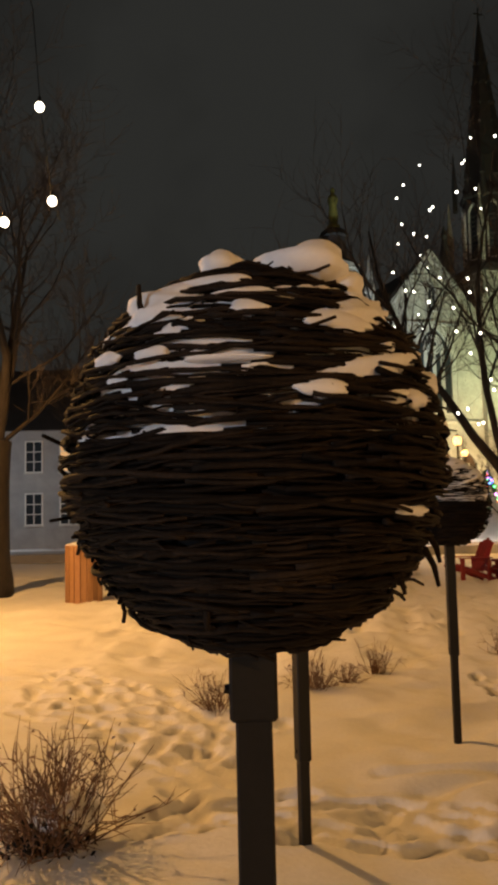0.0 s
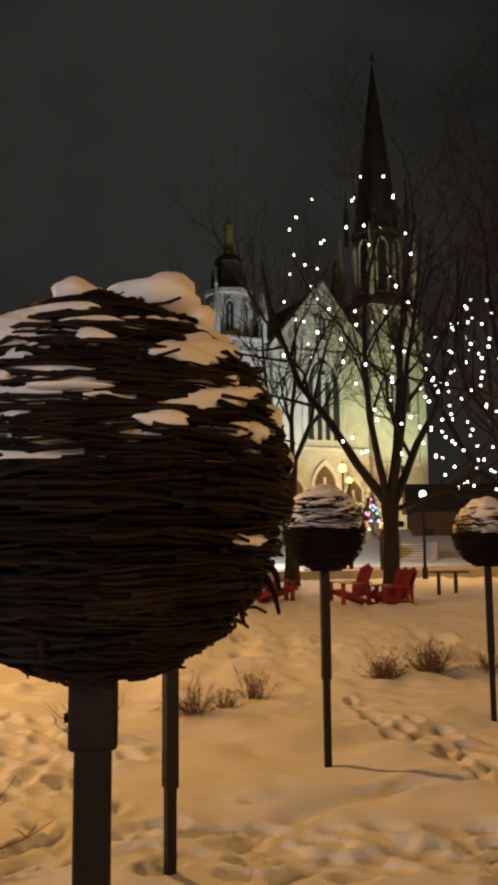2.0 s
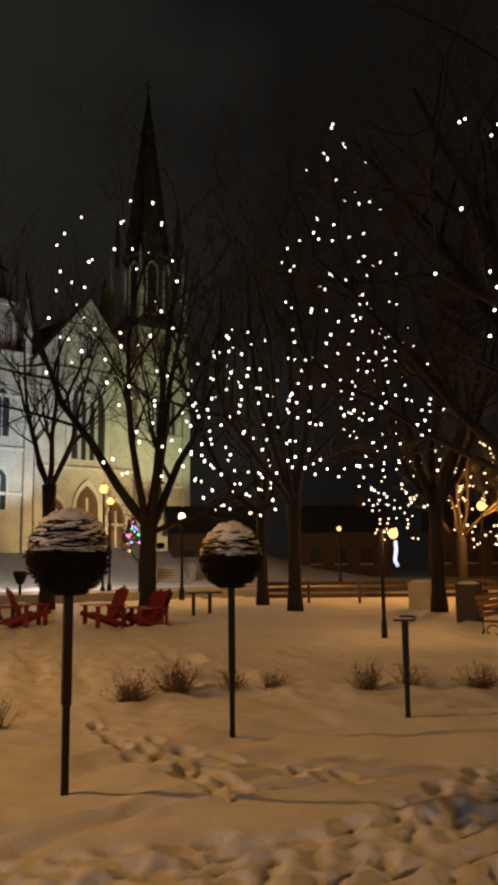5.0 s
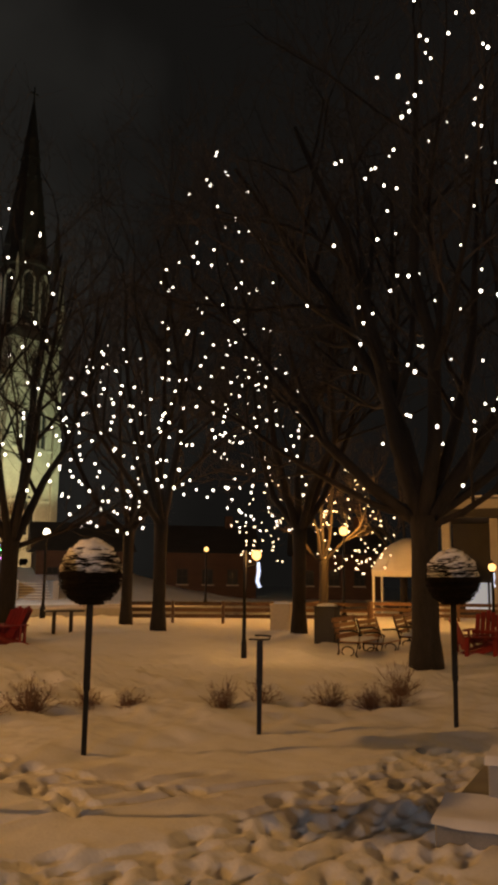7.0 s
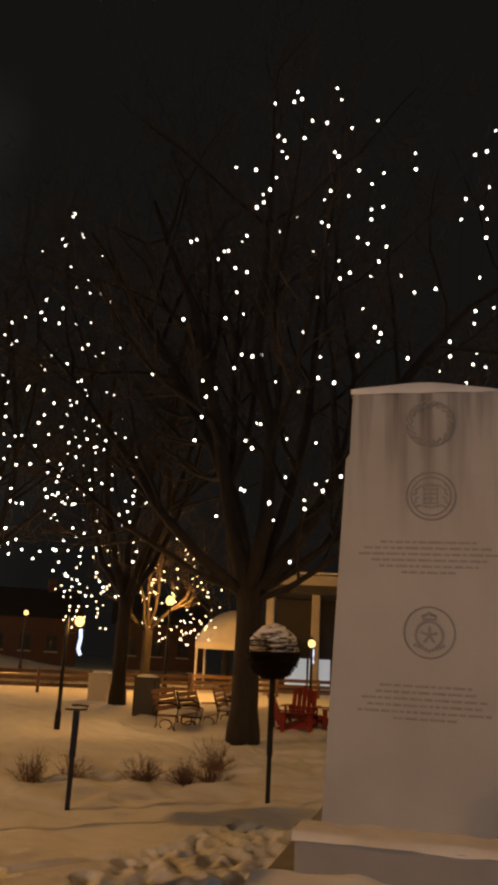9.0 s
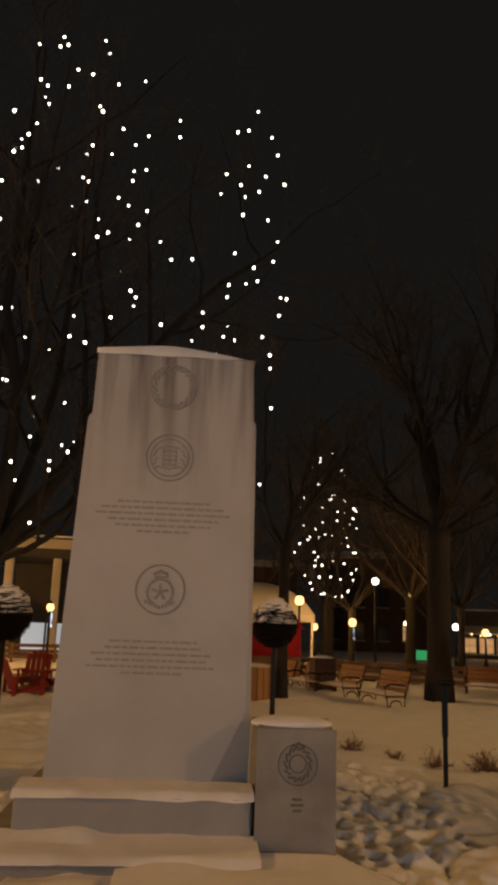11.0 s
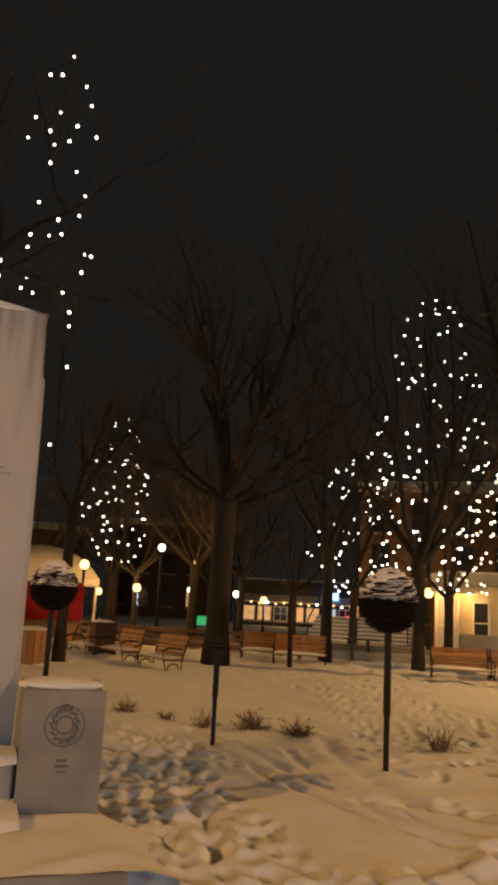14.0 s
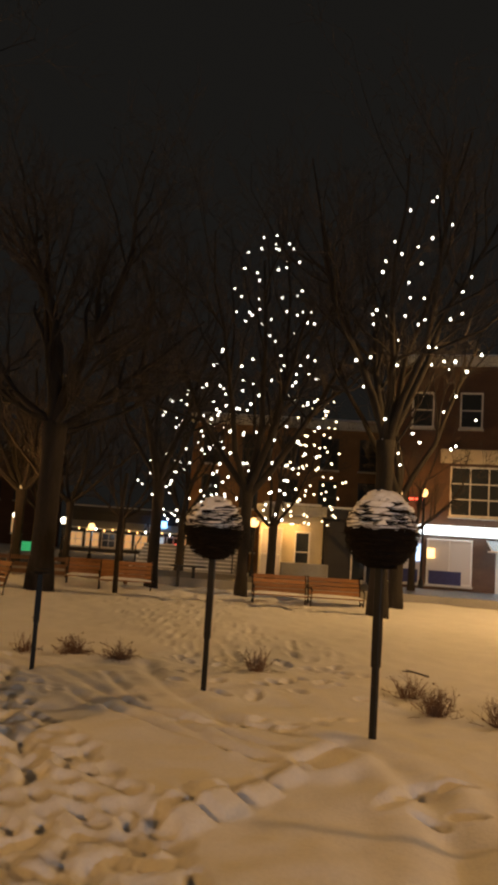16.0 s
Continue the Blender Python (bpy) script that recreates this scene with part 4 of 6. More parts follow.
# trees before the church
tree(7.15, 21.9, 2.5, 0.23, [(-0.85, 0.1, 0.9, 9.0, 0.15), (-0.4, -0.2, 1.1, 8.0, 0.12), (-0.06, 0.2, 1.3, 9.5, 0.15), (0.12, -0.3, 1.2, 8.0, 0.12), (0.6, 0.0, 0.85, 6.5, 0.14), (0.95, 0.3, 0.3, 4.5, 0.08)], "bare park tree with forked trunk and a few light strings", 11, NV, bushy=1.15)
tree(5.4, 27.0, 4.0, 0.22, fan(5, 0.8, 1.0, 6.5, 0.11, 2), "slim bare tree before the church front", 12, NV)
tree(12.3, 25.4, 3.2, 0.19, fan(5, 0.8, 1.0, 7.0, 0.13, 3), "bare park tree hung with light strings", 13, NV)
tree(11.8, 22.1, 3.3, 0.2, fan(6, 0.65, 1.2, 9.5, 0.15, 4), "bare park tree hung with light strings", 14, NV)
tree(-5.5, 18.6, 3.4, 0.30, [(-0.9, 0.0, 0.7, 5.5, 0.16), (0.16, 0.1, 1.2, 6.5, 0.13), (0.32, 0.2, 1.0, 5.6, 0.09), (-0.2, 0.4, 1.2, 7.0, 0.14), (0.6, 0.3, 0.5, 3.6, 0.06)], "bare tree lit orange beside the street", 15, NV, bushy=1.35)
tree(-5.6, 29.5, 3.2, 0.15, fan(4, 0.7, 1.0, 4.5, 0.08, 5), "slim bare tree beside the street", 16, NV)
# the large tree beside the monument
CV = (0.73, 0.68)
tree(11.55, 10.9, 2.8, 0.26, [(-0.80, 0.2, 1.0, 9.5, 0.19), (-1.25, -0.1, 0.7, 7.5, 0.13), (-0.05, 0.3, 1.3, 10.5, 0.17), (0.22, -0.4, 1.2, 10.0, 0.16), (0.75, 0.0, 1.0, 9.5, 0.19), (0.45, 0.5, 1.1, 9.0, 0.15), (1.2, 0.1, 0.5, 6.5, 0.10), (-0.35, 0.7, 0.9, 8.5, 0.13), (-1.3, 0.0, 0.28, 6.0, 0.08), (1.0, -0.4, 0.2, 5.0, 0.07)], "large old bare tree with heavy forks, hung with bulbs", 21, CV, bushy=1.3)
tree(14.95, 19.3, 3.0, 0.2, fan(6, 0.9, 1.0, 9.5, 0.15, 6), "bare park tree hung with light strings", 22, CV)
tree(20.6, 25.2, 2.4, 0.18, fan(5, 0.9, 0.9, 5.0, 0.10, 7), "small bare tree lit orange by a lamp", 23, CV)
tree(27.0, 27.4, 2.2, 0.18, fan(5, 0.9, 0.9, 5.0, 0.10, 8), "small bare tree lit orange by a lamp", 24, CV)
# trees to the east
EV = (1, 0.1)
tree(21.15, 3.8, 4.2, 0.30, [(0.02, 0.1, 1.5, 6.6, 0.22), (-0.22, 0.2, 1.3, 6.0, 0.16), (0.26, -0.1, 1.3, 6.2, 0.17), (-0.9, 0.3, 0.7, 4.8, 0.11), (0.95, 0.1, 0.7, 4.8, 0.11), (-1.1, -0.3, 0.2, 3.8, 0.08), (1.1, 0.3, 0.15, 3.8, 0.08), (0.3, -0.9, 0.5, 4.0, 0.09)], "tall dark bare tree with a thick trunk", 31, EV, snowy=False, bushy=1.4)
tree(18.6, 6.95, 3.5, 0.13, fan(4, 0.7, 1.0, 4.0, 0.08, 9), "slim dark park tree", 32, EV, snowy=False)
tree(32.5, 7.2, 3.0, 0.2, fan(6, 1.0, 0.8, 5.0, 0.12, 10), "bare tree with snow along its branches", 33, EV)
tree(36.0, 11.9, 2.6, 0.2, fan(6, 0.8, 1.0, 6.0, 0.12, 11), "bare tree hung with light strings", 34, EV)
tree(25.2, 1.35, 3.2, 0.17, fan(5, 0.7, 1.1, 6.0, 0.12, 12), "bare park tree hung with light strings", 35, EV, snowy=False)
tree(23.8, -1.3, 3.0, 0.16, fan(6, 0.9, 1.0, 7.5, 0.13, 13), "bare park tree hung with light strings", 36, EV, snowy=False)
tree(19.9, -4.45, 4.2, 0.22, fan(7, 0.55, 1.2, 7.0, 0.12, 14), "bare park tree hung with light strings", 37, EV)
tree(22.2, -5.35, 3.0, 0.19, fan(5, 0.8, 1.0, 6.0, 0.11, 15), "bare tree beside the street", 38, EV)
tree(31.5, -2.6, 2.2, 0.17, fan(5, 0.9, 0.9, 4.5, 0.10, 16), "bare street tree lit yellow before the entrance", 39, EV)
tree(35.0, 1.0, 2.4, 0.17, fan(5, 0.7, 1.0, 6.0, 0.10, 17), "bare tree hung with light strings", 40, EV)
tree(30.0, -7.6, 2.4, 0.13, fan(4, 0.8, 0.8, 3.2, 0.08, 18), "small bare street tree lit orange", 41, EV)
for n, (x, y, f, r, ln) in enumerate(((34.5, 10.2, 2.6, 0.15, 5.0), (39.0, 7.8, 2.4, 0.16, 5.5), (41.5, 13.5, 2.8, 0.16, 6.0), (33.0, 14.5, 2.4, 0.14, 4.6), (45.0, 9.0, 2.6, 0.15, 5.5), (31.0, 5.0, 2.6, 0.13, 4.5), (44.0, 4.5, 2.4, 0.14, 5.0))):
    tree(x, y, f, r, fan(6, 1.1, 0.8, ln, 0.09, 70 + n), "bare dark tree among the park lamps", 80 + n, EV, levels=2, bushy=1.3, snowy=False)
pole = thing("thin_pole", pose(21.8, 2.0, ground_z(21.8, 2.0)), "thin bare wooden pole leaning in the snow", "pole")
part("shaft", Geo().tube([(0, 0, -0.1), (0.03, 0.03, 1.6), (0.05, -0.05, 3.1)], [0.07, 0.06, 0.045], 8), BARK, pole, smooth=True)

# light strings
for n, (x, y, z0, z1, rad, count, sp, bulb, each, gl) in enumerate((
        (6.7, 21.4, 3.2, 11.9, 1.8, 44, 0.8, 0.04, True, BULB), (5.6, 25.9, 7.4, 13.2, 1.2, 18, 0.8, 0.045, True, BULB),
        (10.2, 22.5, 2.9, 8.7, 2.1, 125, 0.5, 0.040, True, BULB), (12.0, 19.4, 3.8, 14.3, 2.0, 115, 0.55, 0.038, True, BULB),
        (15.6, 21.8, 3.1, 9.2, 2.1, 115, 0.5, 0.038, False, BULB), (22.3, 25.4, 1.8, 6.1, 2.1, 120, 0.4, 0.036, False, BULB_WARM),
        (18.9, 26.8, 2.2, 5.5, 1.6, 55, 0.4, 0.036, False, BULB_WARM), (12.1, 10.1, 3.2, 13.8, 3.6, 140, 0.7, 0.034, True, BULB),
        (15.4, 6.7, 4.3, 13.4, 1.2, 46, 0.6, 0.036, True, BULB), (35.0, 11.5, 3.0, 9.5, 1.9, 80, 0.5, 0.045, False, BULB),
        (36.1, 1.1, 2.1, 8.0, 2.3, 95, 0.5, 0.046, False, BULB), (25.6, -1.7, 2.2, 11.3, 2.2, 140, 0.5, 0.038, True, BULB),
        (20.2, -5.3, 3.7, 10.6, 2.0, 55, 0.7, 0.036, True, BULB), (29.9, -3.9, 2.3, 7.2, 1.4, 75, 0.45, 0.04, False, BULB_WARM))):
    lights(x, y, z0, z1, rad, count, sp, 60 + n, bulb, each, gl)

# a cable with a few large bulbs over the path
fs_ = thing("festoon_cable", pose(-2.15, 8.75, 0), "black cable with round white bulbs overhead", "string lights")
part("wire", Geo().tube([(-5.85, 2.25, 9.2), (-3.2, 0.8, 8.65), (-0.6, -0.55, 8.8), (-0.35, -0.6, 8.7), (-0.08, 0, 7.3), (0.0, 0, 6.22), (0.06, 0, 5.7), (0.13, 0.0, 5.16), (0.2, 0.1, 4.9)], 0.006, 5), BLACK, fs_)
for p in ((0.0, -0.02, 6.15), (0.13, 0.01, 5.09), (-0.36, -0.1, 4.82)):
    bl = part("bulb", Geo().ball((0, 0, 0), 0.052, 8, 12, 1.1), GLOBE_C, fs_, "glowing white bulb", True, pose(*p))
    part("socket", Geo().tube([(0, 0, 0.05), (0, 0, 0.11)], 0.022, 8), BLACK, bl)

# ---- street lamps ----
def street_lamp(x, y, z, watts, colour, globe, r=0.17, label="", decor=0, arm=0.0):
    """z: height of the globe's middle."""
    base = ground_z(x, y)
    r *= 0.8
    t = thing("street_lamp", pose(x, y, base), label or "black park lamp with a glowing globe", "street lamp", "park lamps")
    h = z - base
    if arm:
        part("post", Geo().lathe([(0.06, -0.1), (0.06, 0.3), (0.04, 0.4), (0.035, h + 0.1)], 10, (-arm * 0.82, arm * 0.57, 0)), BLACK, t)
        part("arm", Geo().tube([(-arm * 0.82, arm * 0.57, h - 0.3), (-arm * 0.4, arm * 0.28, h - r - 0.12), (0, 0, h - r - 0.1), (0, 0, h - r + 0.02)], 0.02, 6), BLACK, t)
    else:
        part("post", Geo().lathe([(0.11, -0.1), (0.11, 0.35), (0.07, 0.45), (0.055, 0.6), (0.045, h - r - 0.06), (0.08, h - r - 0.03), (0.08, h - r)], 10), BLACK, t)
    part("globe", Geo().ball((0, 0, h), r, 10, 14, 1.1), globe, t, "glowing globe", True)
    part("finial", Geo().lathe([(r * 0.6, 0), (r * 0.35, 0.05), (0.02, 0.09), (0.008, 0.15)], 10, (0, 0, h + r * 0.98)), BLACK, t)
    if decor:
        g = Geo()
        for a, b, c, d in ((0.10, -0.25, 0.16, -0.55), (0.16, -0.55, 0.06, -0.9), (0.06, -0.9, 0.22, -1.1)):
            g.tube([(a * decor, 0, h + b * 0.6), (c * decor, 0, h + d * 0.6)], 0.035, 6)
        part("led_ornament", g, LED_BLUE, t, "blue-white light ornament")
    if watts:
        lamp("lamp_light", (x, y, z), watts, colour, r)
        # the lamp sits inside its globe
        [o for o in t.children if o.name.startswith("globe")][0].visible_shadow = False


for x, y, z, w, col, gl, r, deco in (
        (8.86, 44.1, 4.3, 1500, (0.95, 0.93, 0.85), GLOBE_C, 0.24, 0), (9.75, 36.7, 4.75, 1300, SODIUM, GLOBE_W, 0.25, 0), (10.1, 36.9, 4.2, 0, SODIUM, GLOBE_W, 0.18, 0),
        (10.75, 29.1, 3.15, 320, WARM, GLOBE_C, 0.16, 0), (9.86, 14.05, 2.07, 90, WARM, GLOBE_W, 0.12, 0.4),
        (20.1, 23.4, 3.35, 1100, SODIUM, GLOBE_W, 0.20, 0), (23.05, 19.0, 2.05, 90, WARM, GLOBE_W, 0.16, 0.6),
        (33.5, 9.85, 1.95, 130, WARM, GLOBE_W, 0.20, 0.8), (37.7, 13.0, 1.75, 110, WARM, GLOBE_W, 0.19, 0), (28.9, 7.6, 3.35, 260, WARM, GLOBE_C, 0.15, 0),
        (28.1, 10.15, 2.6, 130, WARM, GLOBE_W, 0.2, 0), (41.6, 5.75, 1.75, 150, WARM, GLOBE_W, 0.21, 1.0), (39.4, 6.75, 1.95, 0, COOL, GLOBE_C, 0.18, 0),
        (43.8, 10.1, 2.1, 0, WARM, GLOBE_C, 0.16, 0), (33.1, -1.95, 2.3, 110, WARM, GLOBE_W, 0.22, 0), (33.9, -8.9, 4.0, 90, SODIUM, GLOBE_W, 0.2, 0)):
    street_lamp(x, y, z, w, col, gl, r, decor=deco, arm=0.24 if z == 2.07 else 0.0)

street_lamp(21.9, 36.4, 3.0, 1300, SODIUM, GLOBE_W, 0.14)
# unseen lamp, added beside the pale house to brighten its front
street_lamp(-14.0, 41.0, 4.0, 300, (0.85, 0.92, 1.0), GLOBE_C, 0.2)

# tall street lamps that stand out of view beside and behind the path
def mast(x, y, h, watts, colour, aim, top=0.0):
    base = ground_z(x, y)
    t = thing("street_lamp", pose(x, y, base), "unseen tall grey street lamp with an arm over the snow", "street lamp", "tall street lamps")
    part("post", Geo().lathe([(0.12, -0.1), (0.11, 0.5), (0.06, max(h, top))], 10), CONCRETE, t)
    ax, ay = aim
    part("arm", Geo().tube([(0, 0, h - 0.1), (ax * 0.6, ay * 0.6, h + 0.25), (ax * 1.4, ay * 1.4, h + 0.3)], 0.035, 8), CONCRETE, t)
    part("head", Geo().box(-0.16, 0.16, -0.16, 0.16, h + 0.27, h + 0.39, 0.03, pose(ax * 1.5, ay * 1.5, 0)), CONCRETE, t)
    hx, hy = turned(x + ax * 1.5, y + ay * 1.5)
    spot("lamp_light", (hx, hy, base + h + 0.06), (hx + 0.02, hy, base), watts, colour, 166, 0.10, 0.15)


mast(-8.0, 11.0, 6.5, 3000, (1.0, 0.49, 0.13), (0.8, 0.0), 9.3)
# unseen, assumed cool source behind the standpoint, added to light the monument's front
street_lamp(-13.0, -8.0, 2.6, 1900, COOL, GLOBE_C, 0.2)
mast(2.7, -12.5, 5.6, 1050, (1.0, 0.50, 0.16), (0.1, 0.7))
# added unseen lamp: brightens the eastern snow, keeps off the slab's front
mast(19.0, -13.0, 8.0, 3200, (1.0, 0.55, 0.18), (-0.3, 0.8))

# ---- church ----
CH = pose(18.75, 77.10, 1.9, 0, 0, 0) @ Matrix.Rotation(radians(-12.8 + 30), 4, "Z")


def lancet(w, h, n=6):
    """A pointed-arch outline, w wide and h high, from its sill."""
    spring = h - w * 0.87
    right = [(w / 2 - w * (1 - math.cos(a)), spring + w * math.sin(a)) for a in np.linspace(0, math.pi / 3, n)]
    left = [(-x, z) for x, z in reversed(right[:-1])]
    return [(-w / 2, 0), (w / 2, 0)] + right + left


def lancet_window(parent, x, y, z, w, h, turn=0, mullions=1, lit=None):
    o = part("window", Geo().prism(lancet(w, h), -0.02, 0.12), lit or GLASS, parent, at=pose(x, y, z, 0, 0, turn))
    out, inn = lancet(w * 1.3, h + w * 0.22), lancet(w, h)
    n = len(out)
    g = Geo()
    vs = [(a, -0.22, b - (0.0 if i > 1 else 0.12)) for i, (a, b) in enumerate(out)] + [(a, -0.22, b) for a, b in inn] + [(a, 0.05, b - (0.0 if i > 1 else 0.12)) for i, (a, b) in enumerate(out)] + [(a, 0.05, b) for a, b in inn]
    fs = [(i, (i + 1) % n, n + (i + 1) % n, n + i) for i in range(n)] + [(n + i, n + (i + 1) % n, 3 * n + (i + 1) % n, 3 * n + i) for i in range(n)] + [((i + 1) % n, i, 2 * n + i, 2 * n + (i + 1) % n) for i in range(n)]
    part("window_frame", g.add(vs, fs), TRIM, o)
    g = Geo()
    for k in range(mullions):
        xx = -w / 2 + w * (k + 1) / (mullions + 1)
        g.box(xx - w * 0.05, xx + w * 0.05, -0.14, 0.0, 0, h - w * 0.5, 0.01)
    part("mullion", g, TRIM, o)
    return o


def wall_tower(t, name, cx, w, z1, windows):
    """A square tower with corner buttresses and string courses."""
    h = w / 2
    o = part(name, Geo().box(cx - h, cx + h, 0, w, -2.5, z1, 0.05), LIMESTONE, t)
    for sx in (-1, 1):
        for yy in (-0.35, w - 0.45):
            g = Geo().box(cx + sx * h - 0.45, cx + sx * h + 0.45, yy, yy + 0.8, -2.5, z1 * 0.62, 0.04)
            g.box(cx + sx * h - 0.33, cx + sx * h + 0.33, yy + 0.08, yy + 0.72, z1 * 0.62, z1 * 0.9, 0.04)
            part("buttress", g, LIMESTONE, o)
    for z in (z1 * 0.3, z1 * 0.52, z1 * 0.78, z1):
        part("string_course", Geo().box(cx - h - 0.18, cx + h + 0.18, -0.18, w + 0.18, z - 0.16, z + 0.16, 0.06), TRIM, o)
    for x, z, ww, hh in windows:
        lancet_window(o, cx + x, -0.03, z, ww, hh)
        lancet_window(o, cx - h - 0.03, h, z, ww, hh, -90)
    return o


def pinnacle(parent, x, y, z, r, h, material=None):
    part("pinnacle", Geo().lathe([(r, 0), (r, h * 0.35), (r * 1.3, h * 0.36), (r * 1.2, h * 0.42), (r * 0.3, h * 0.85), (r * 0.45, h * 0.88), (0.03, h)], 8, (x, y, z)), material or TRIM, parent)


CROCKET = mesh("crocket", Geo().ball((0, 0, 0), 0.2, 4, 6, 1.5), SLATE)


def church():
    t = thing("church", CH, "floodlit grey stone church with a tall dark spire", "church")
    # central front with its gable
    gw = 5.4
    part("front_wall", Geo().prism([(-gw, -2.5), (gw, -2.5), (gw, 17.5), (0, 24.2), (-gw, 17.5)], 0.3, 1.4), LIMESTONE, t)
    part("nave_wall", Geo().box(-gw - 3.2, gw + 3.2, 1.4, 45, -2.5, 16.0, 0.05), LIMESTONE, t)
    part("nave_roof", Geo().prism([(-gw - 3.6, 15.9), (gw + 3.6, 15.9), (0, 24.0)], 1.5, 45.5), SLATE, t)
    g = Geo()
    for sx in (-1, 1):
        g.prism([(0, 24.2), (0, 24.9), (sx * (gw + 0.4), 17.9), (sx * (gw + 0.4), 17.1)][:: -sx], 0.05, 1.5)
    part("gable_coping", g, TRIM, t)
    w = lancet_window(t, 0, 0.28, 9.0, 3.6, 8.2, mullions=3)
    for k in range(3):
        part("tracery", Geo().ring((0, -0.12, 6.6 - 0.0 * k), 0.9 - 0.25 * k, 0.07, 0.06), TRIM, w)
    lancet_window(t, 0, 0.28, 18.9, 0.8, 2.6)
    for z in (8.2, 2.9, 17.6):
        part("string_course", Geo().box(-gw, gw, 0.1, 0.5, z - 0.15, z + 0.15, 0.05), TRIM, t)
    for x in (-3.2, 0, 3.2):
        d = lancet_window(t, x, 0.26, 0.0, 1.9 if x else 2.4, 5.2 if x else 6.6, mullions=1, lit=DOORWOOD)
        d.name = "door"
    # left tower with its statue
    o = wall_tower(t, "tower_wall", -8.9, 5.2, 18.2, ((0, 4.0, 1.1, 3.6), (0, 10.5, 1.3, 4.4)))
    part("belfry", Geo().lathe([(2.15, 18.2), (2.15, 22.6), (2.5, 22.7), (2.5, 23.1), (1.9, 23.2)], 8, (-8.9, 2.6, 0)), LIMESTONE, t)
    for a in range(8):
        an = radians(22.5 + 45 * a)
        lancet_window(t, -8.9 + 2.02 * math.cos(an), 2.6 + 2.02 * math.sin(an), 18.9, 0.75, 3.0, 45 * a + 22.5 + 90)
    for sx in (-1, 1):
        for sy in (0.2, 5.0):
            pinnacle(t, -8.9 + sx * 2.4, sy, 18.2, 0.42, 5.6)
    part("lantern", Geo().lathe([(1.9, 23.1), (1.5, 23.9), (1.25, 24.0), (1.2, 26.0), (1.5, 26.1), (1.3, 26.5), (0.8, 26.9)], 8, (-8.9, 2.6, 0)), SLATE, t)
    for a in range(8):
        an = radians(45 * a)
        pinnacle(t, -8.9 + 1.7 * math.cos(an), 2.6 + 1.7 * math.sin(an), 23.1, 0.16, 2.4, SLATE)
    # right tower with belfry and spire
    X = 8.6
    o = wall_tower(t, "tower_wall", X, 5.8, 23.2, ((0, 3.5, 1.2, 4.0), (-1.0, 12.0, 1.0, 4.2), (1.0, 12.0, 1.0, 4.2), (0, 18.2, 1.3, 3.4)))
    part("gallery", Geo().box(X - 3.2, X + 3.2, -0.3, 6.1, 23.2, 24.0, 0.05), SLATE, t)
    # roof-metal colour on the belfry stands in for stone left unlit
    part("belfry", Geo().lathe([(2.55, 23.9), (2.5, 31.4), (2.8, 31.5), (2.8, 31.9), (2.4, 32.0)], 8, (X, 2.9, 0)), SLATE, t, "belfry coloured dark where its stone is unlit")
    for a in range(8):
        an = radians(22.5 + 45 * a)
        o = lancet_window(t, X + 2.36 * math.cos(an), 2.9 + 2.36 * math.sin(an), 25.0, 1.0, 5.6, 45 * a + 22.5 + 90, 0)
        g = Geo()
        for k in range(9):
            g.box(-0.48, 0.48, -0.10, 0.02, 0.3 + 0.5 * k, 0.42 + 0.5 * k, 0.01)
        part("louvre", g, SLATE, o)
    for sx in (-1, 1):
        for sy in (0.1, 5.7):
            pinnacle(t, X + sx * 2.8, sy, 24.0, 0.34, 8.0, LIMESTONE)
    part("spire", Geo().lathe([(2.45, 31.9), (1.75, 38.0), (1.72, 38.4), (0.95, 44.0), (0.98, 44.2), (0.15, 50.6), (0.1, 51.0)], 8, (X, 2.9, 0)), SLATE, t, "tall dark metal spire")
    # knobs up the spire's eight edges
    for a in range(8):
        an = radians(45 * a)
        for k in range(7):
            z, r = 33.0 + 2.2 * k, 2.40 - (33.0 + 2.2 * k - 31.9) * 0.1225
            part("crocket", CROCKET, None, t, at=pose(X + r * math.cos(an), 2.9 + r * math.sin(an), z))
    for sx in (-1, 1):
        for sy in (0.35, 5.45):
            pinnacle(t, X + sx * 2.15, sy, 31.0, 0.26, 6.5, SLATE)
    for a in range(4):
        an = radians(90 * a - 90)
        part("dormer", Geo().lathe([(0.42, 0), (0.42, 1.5), (0.5, 1.55), (0.05, 3.6)], 4, (X + 2.2 * math.cos(an), 2.9 + 2.2 * math.sin(an), 32.0)), SLATE, t)
    part("cross", Geo().box(X - 0.06, X + 0.06, 2.84, 2.96, 50.8, 52.6, 0.01).box(X - 0.5, X + 0.5, 2.84, 2.96, 51.8, 51.94, 0.01), SLATE, t)
    # small ridge turret between gable and tower
    pinnacle(t, 3.4, 3.0, 19.0, 0.8, 9.5, SLATE)


DOORWOOD = mat("dark_oak_doors", (0.10, 0.055, 0.03), (0.05, 0.028, 0.016), rough=0.6, scale=2, fine=20, bump=0.2, stretch=(1, 1, 0.2))
church()
st = thing("statue", CH @ pose(-8.9, 2.6, 26.9), "gilded statue standing on the church's lower tower", "statue")
part("figure", Geo().lathe([(0.62, 0), (0.62, 0.35), (0.42, 0.4), (0.50, 1.2), (0.36, 2.2), (0.52, 2.9), (0.40, 3.3), (0.16, 3.5), (0.24, 3.75), (0.2, 4.0), (0.05, 4.15)], 10), GILT, st, smooth=True)

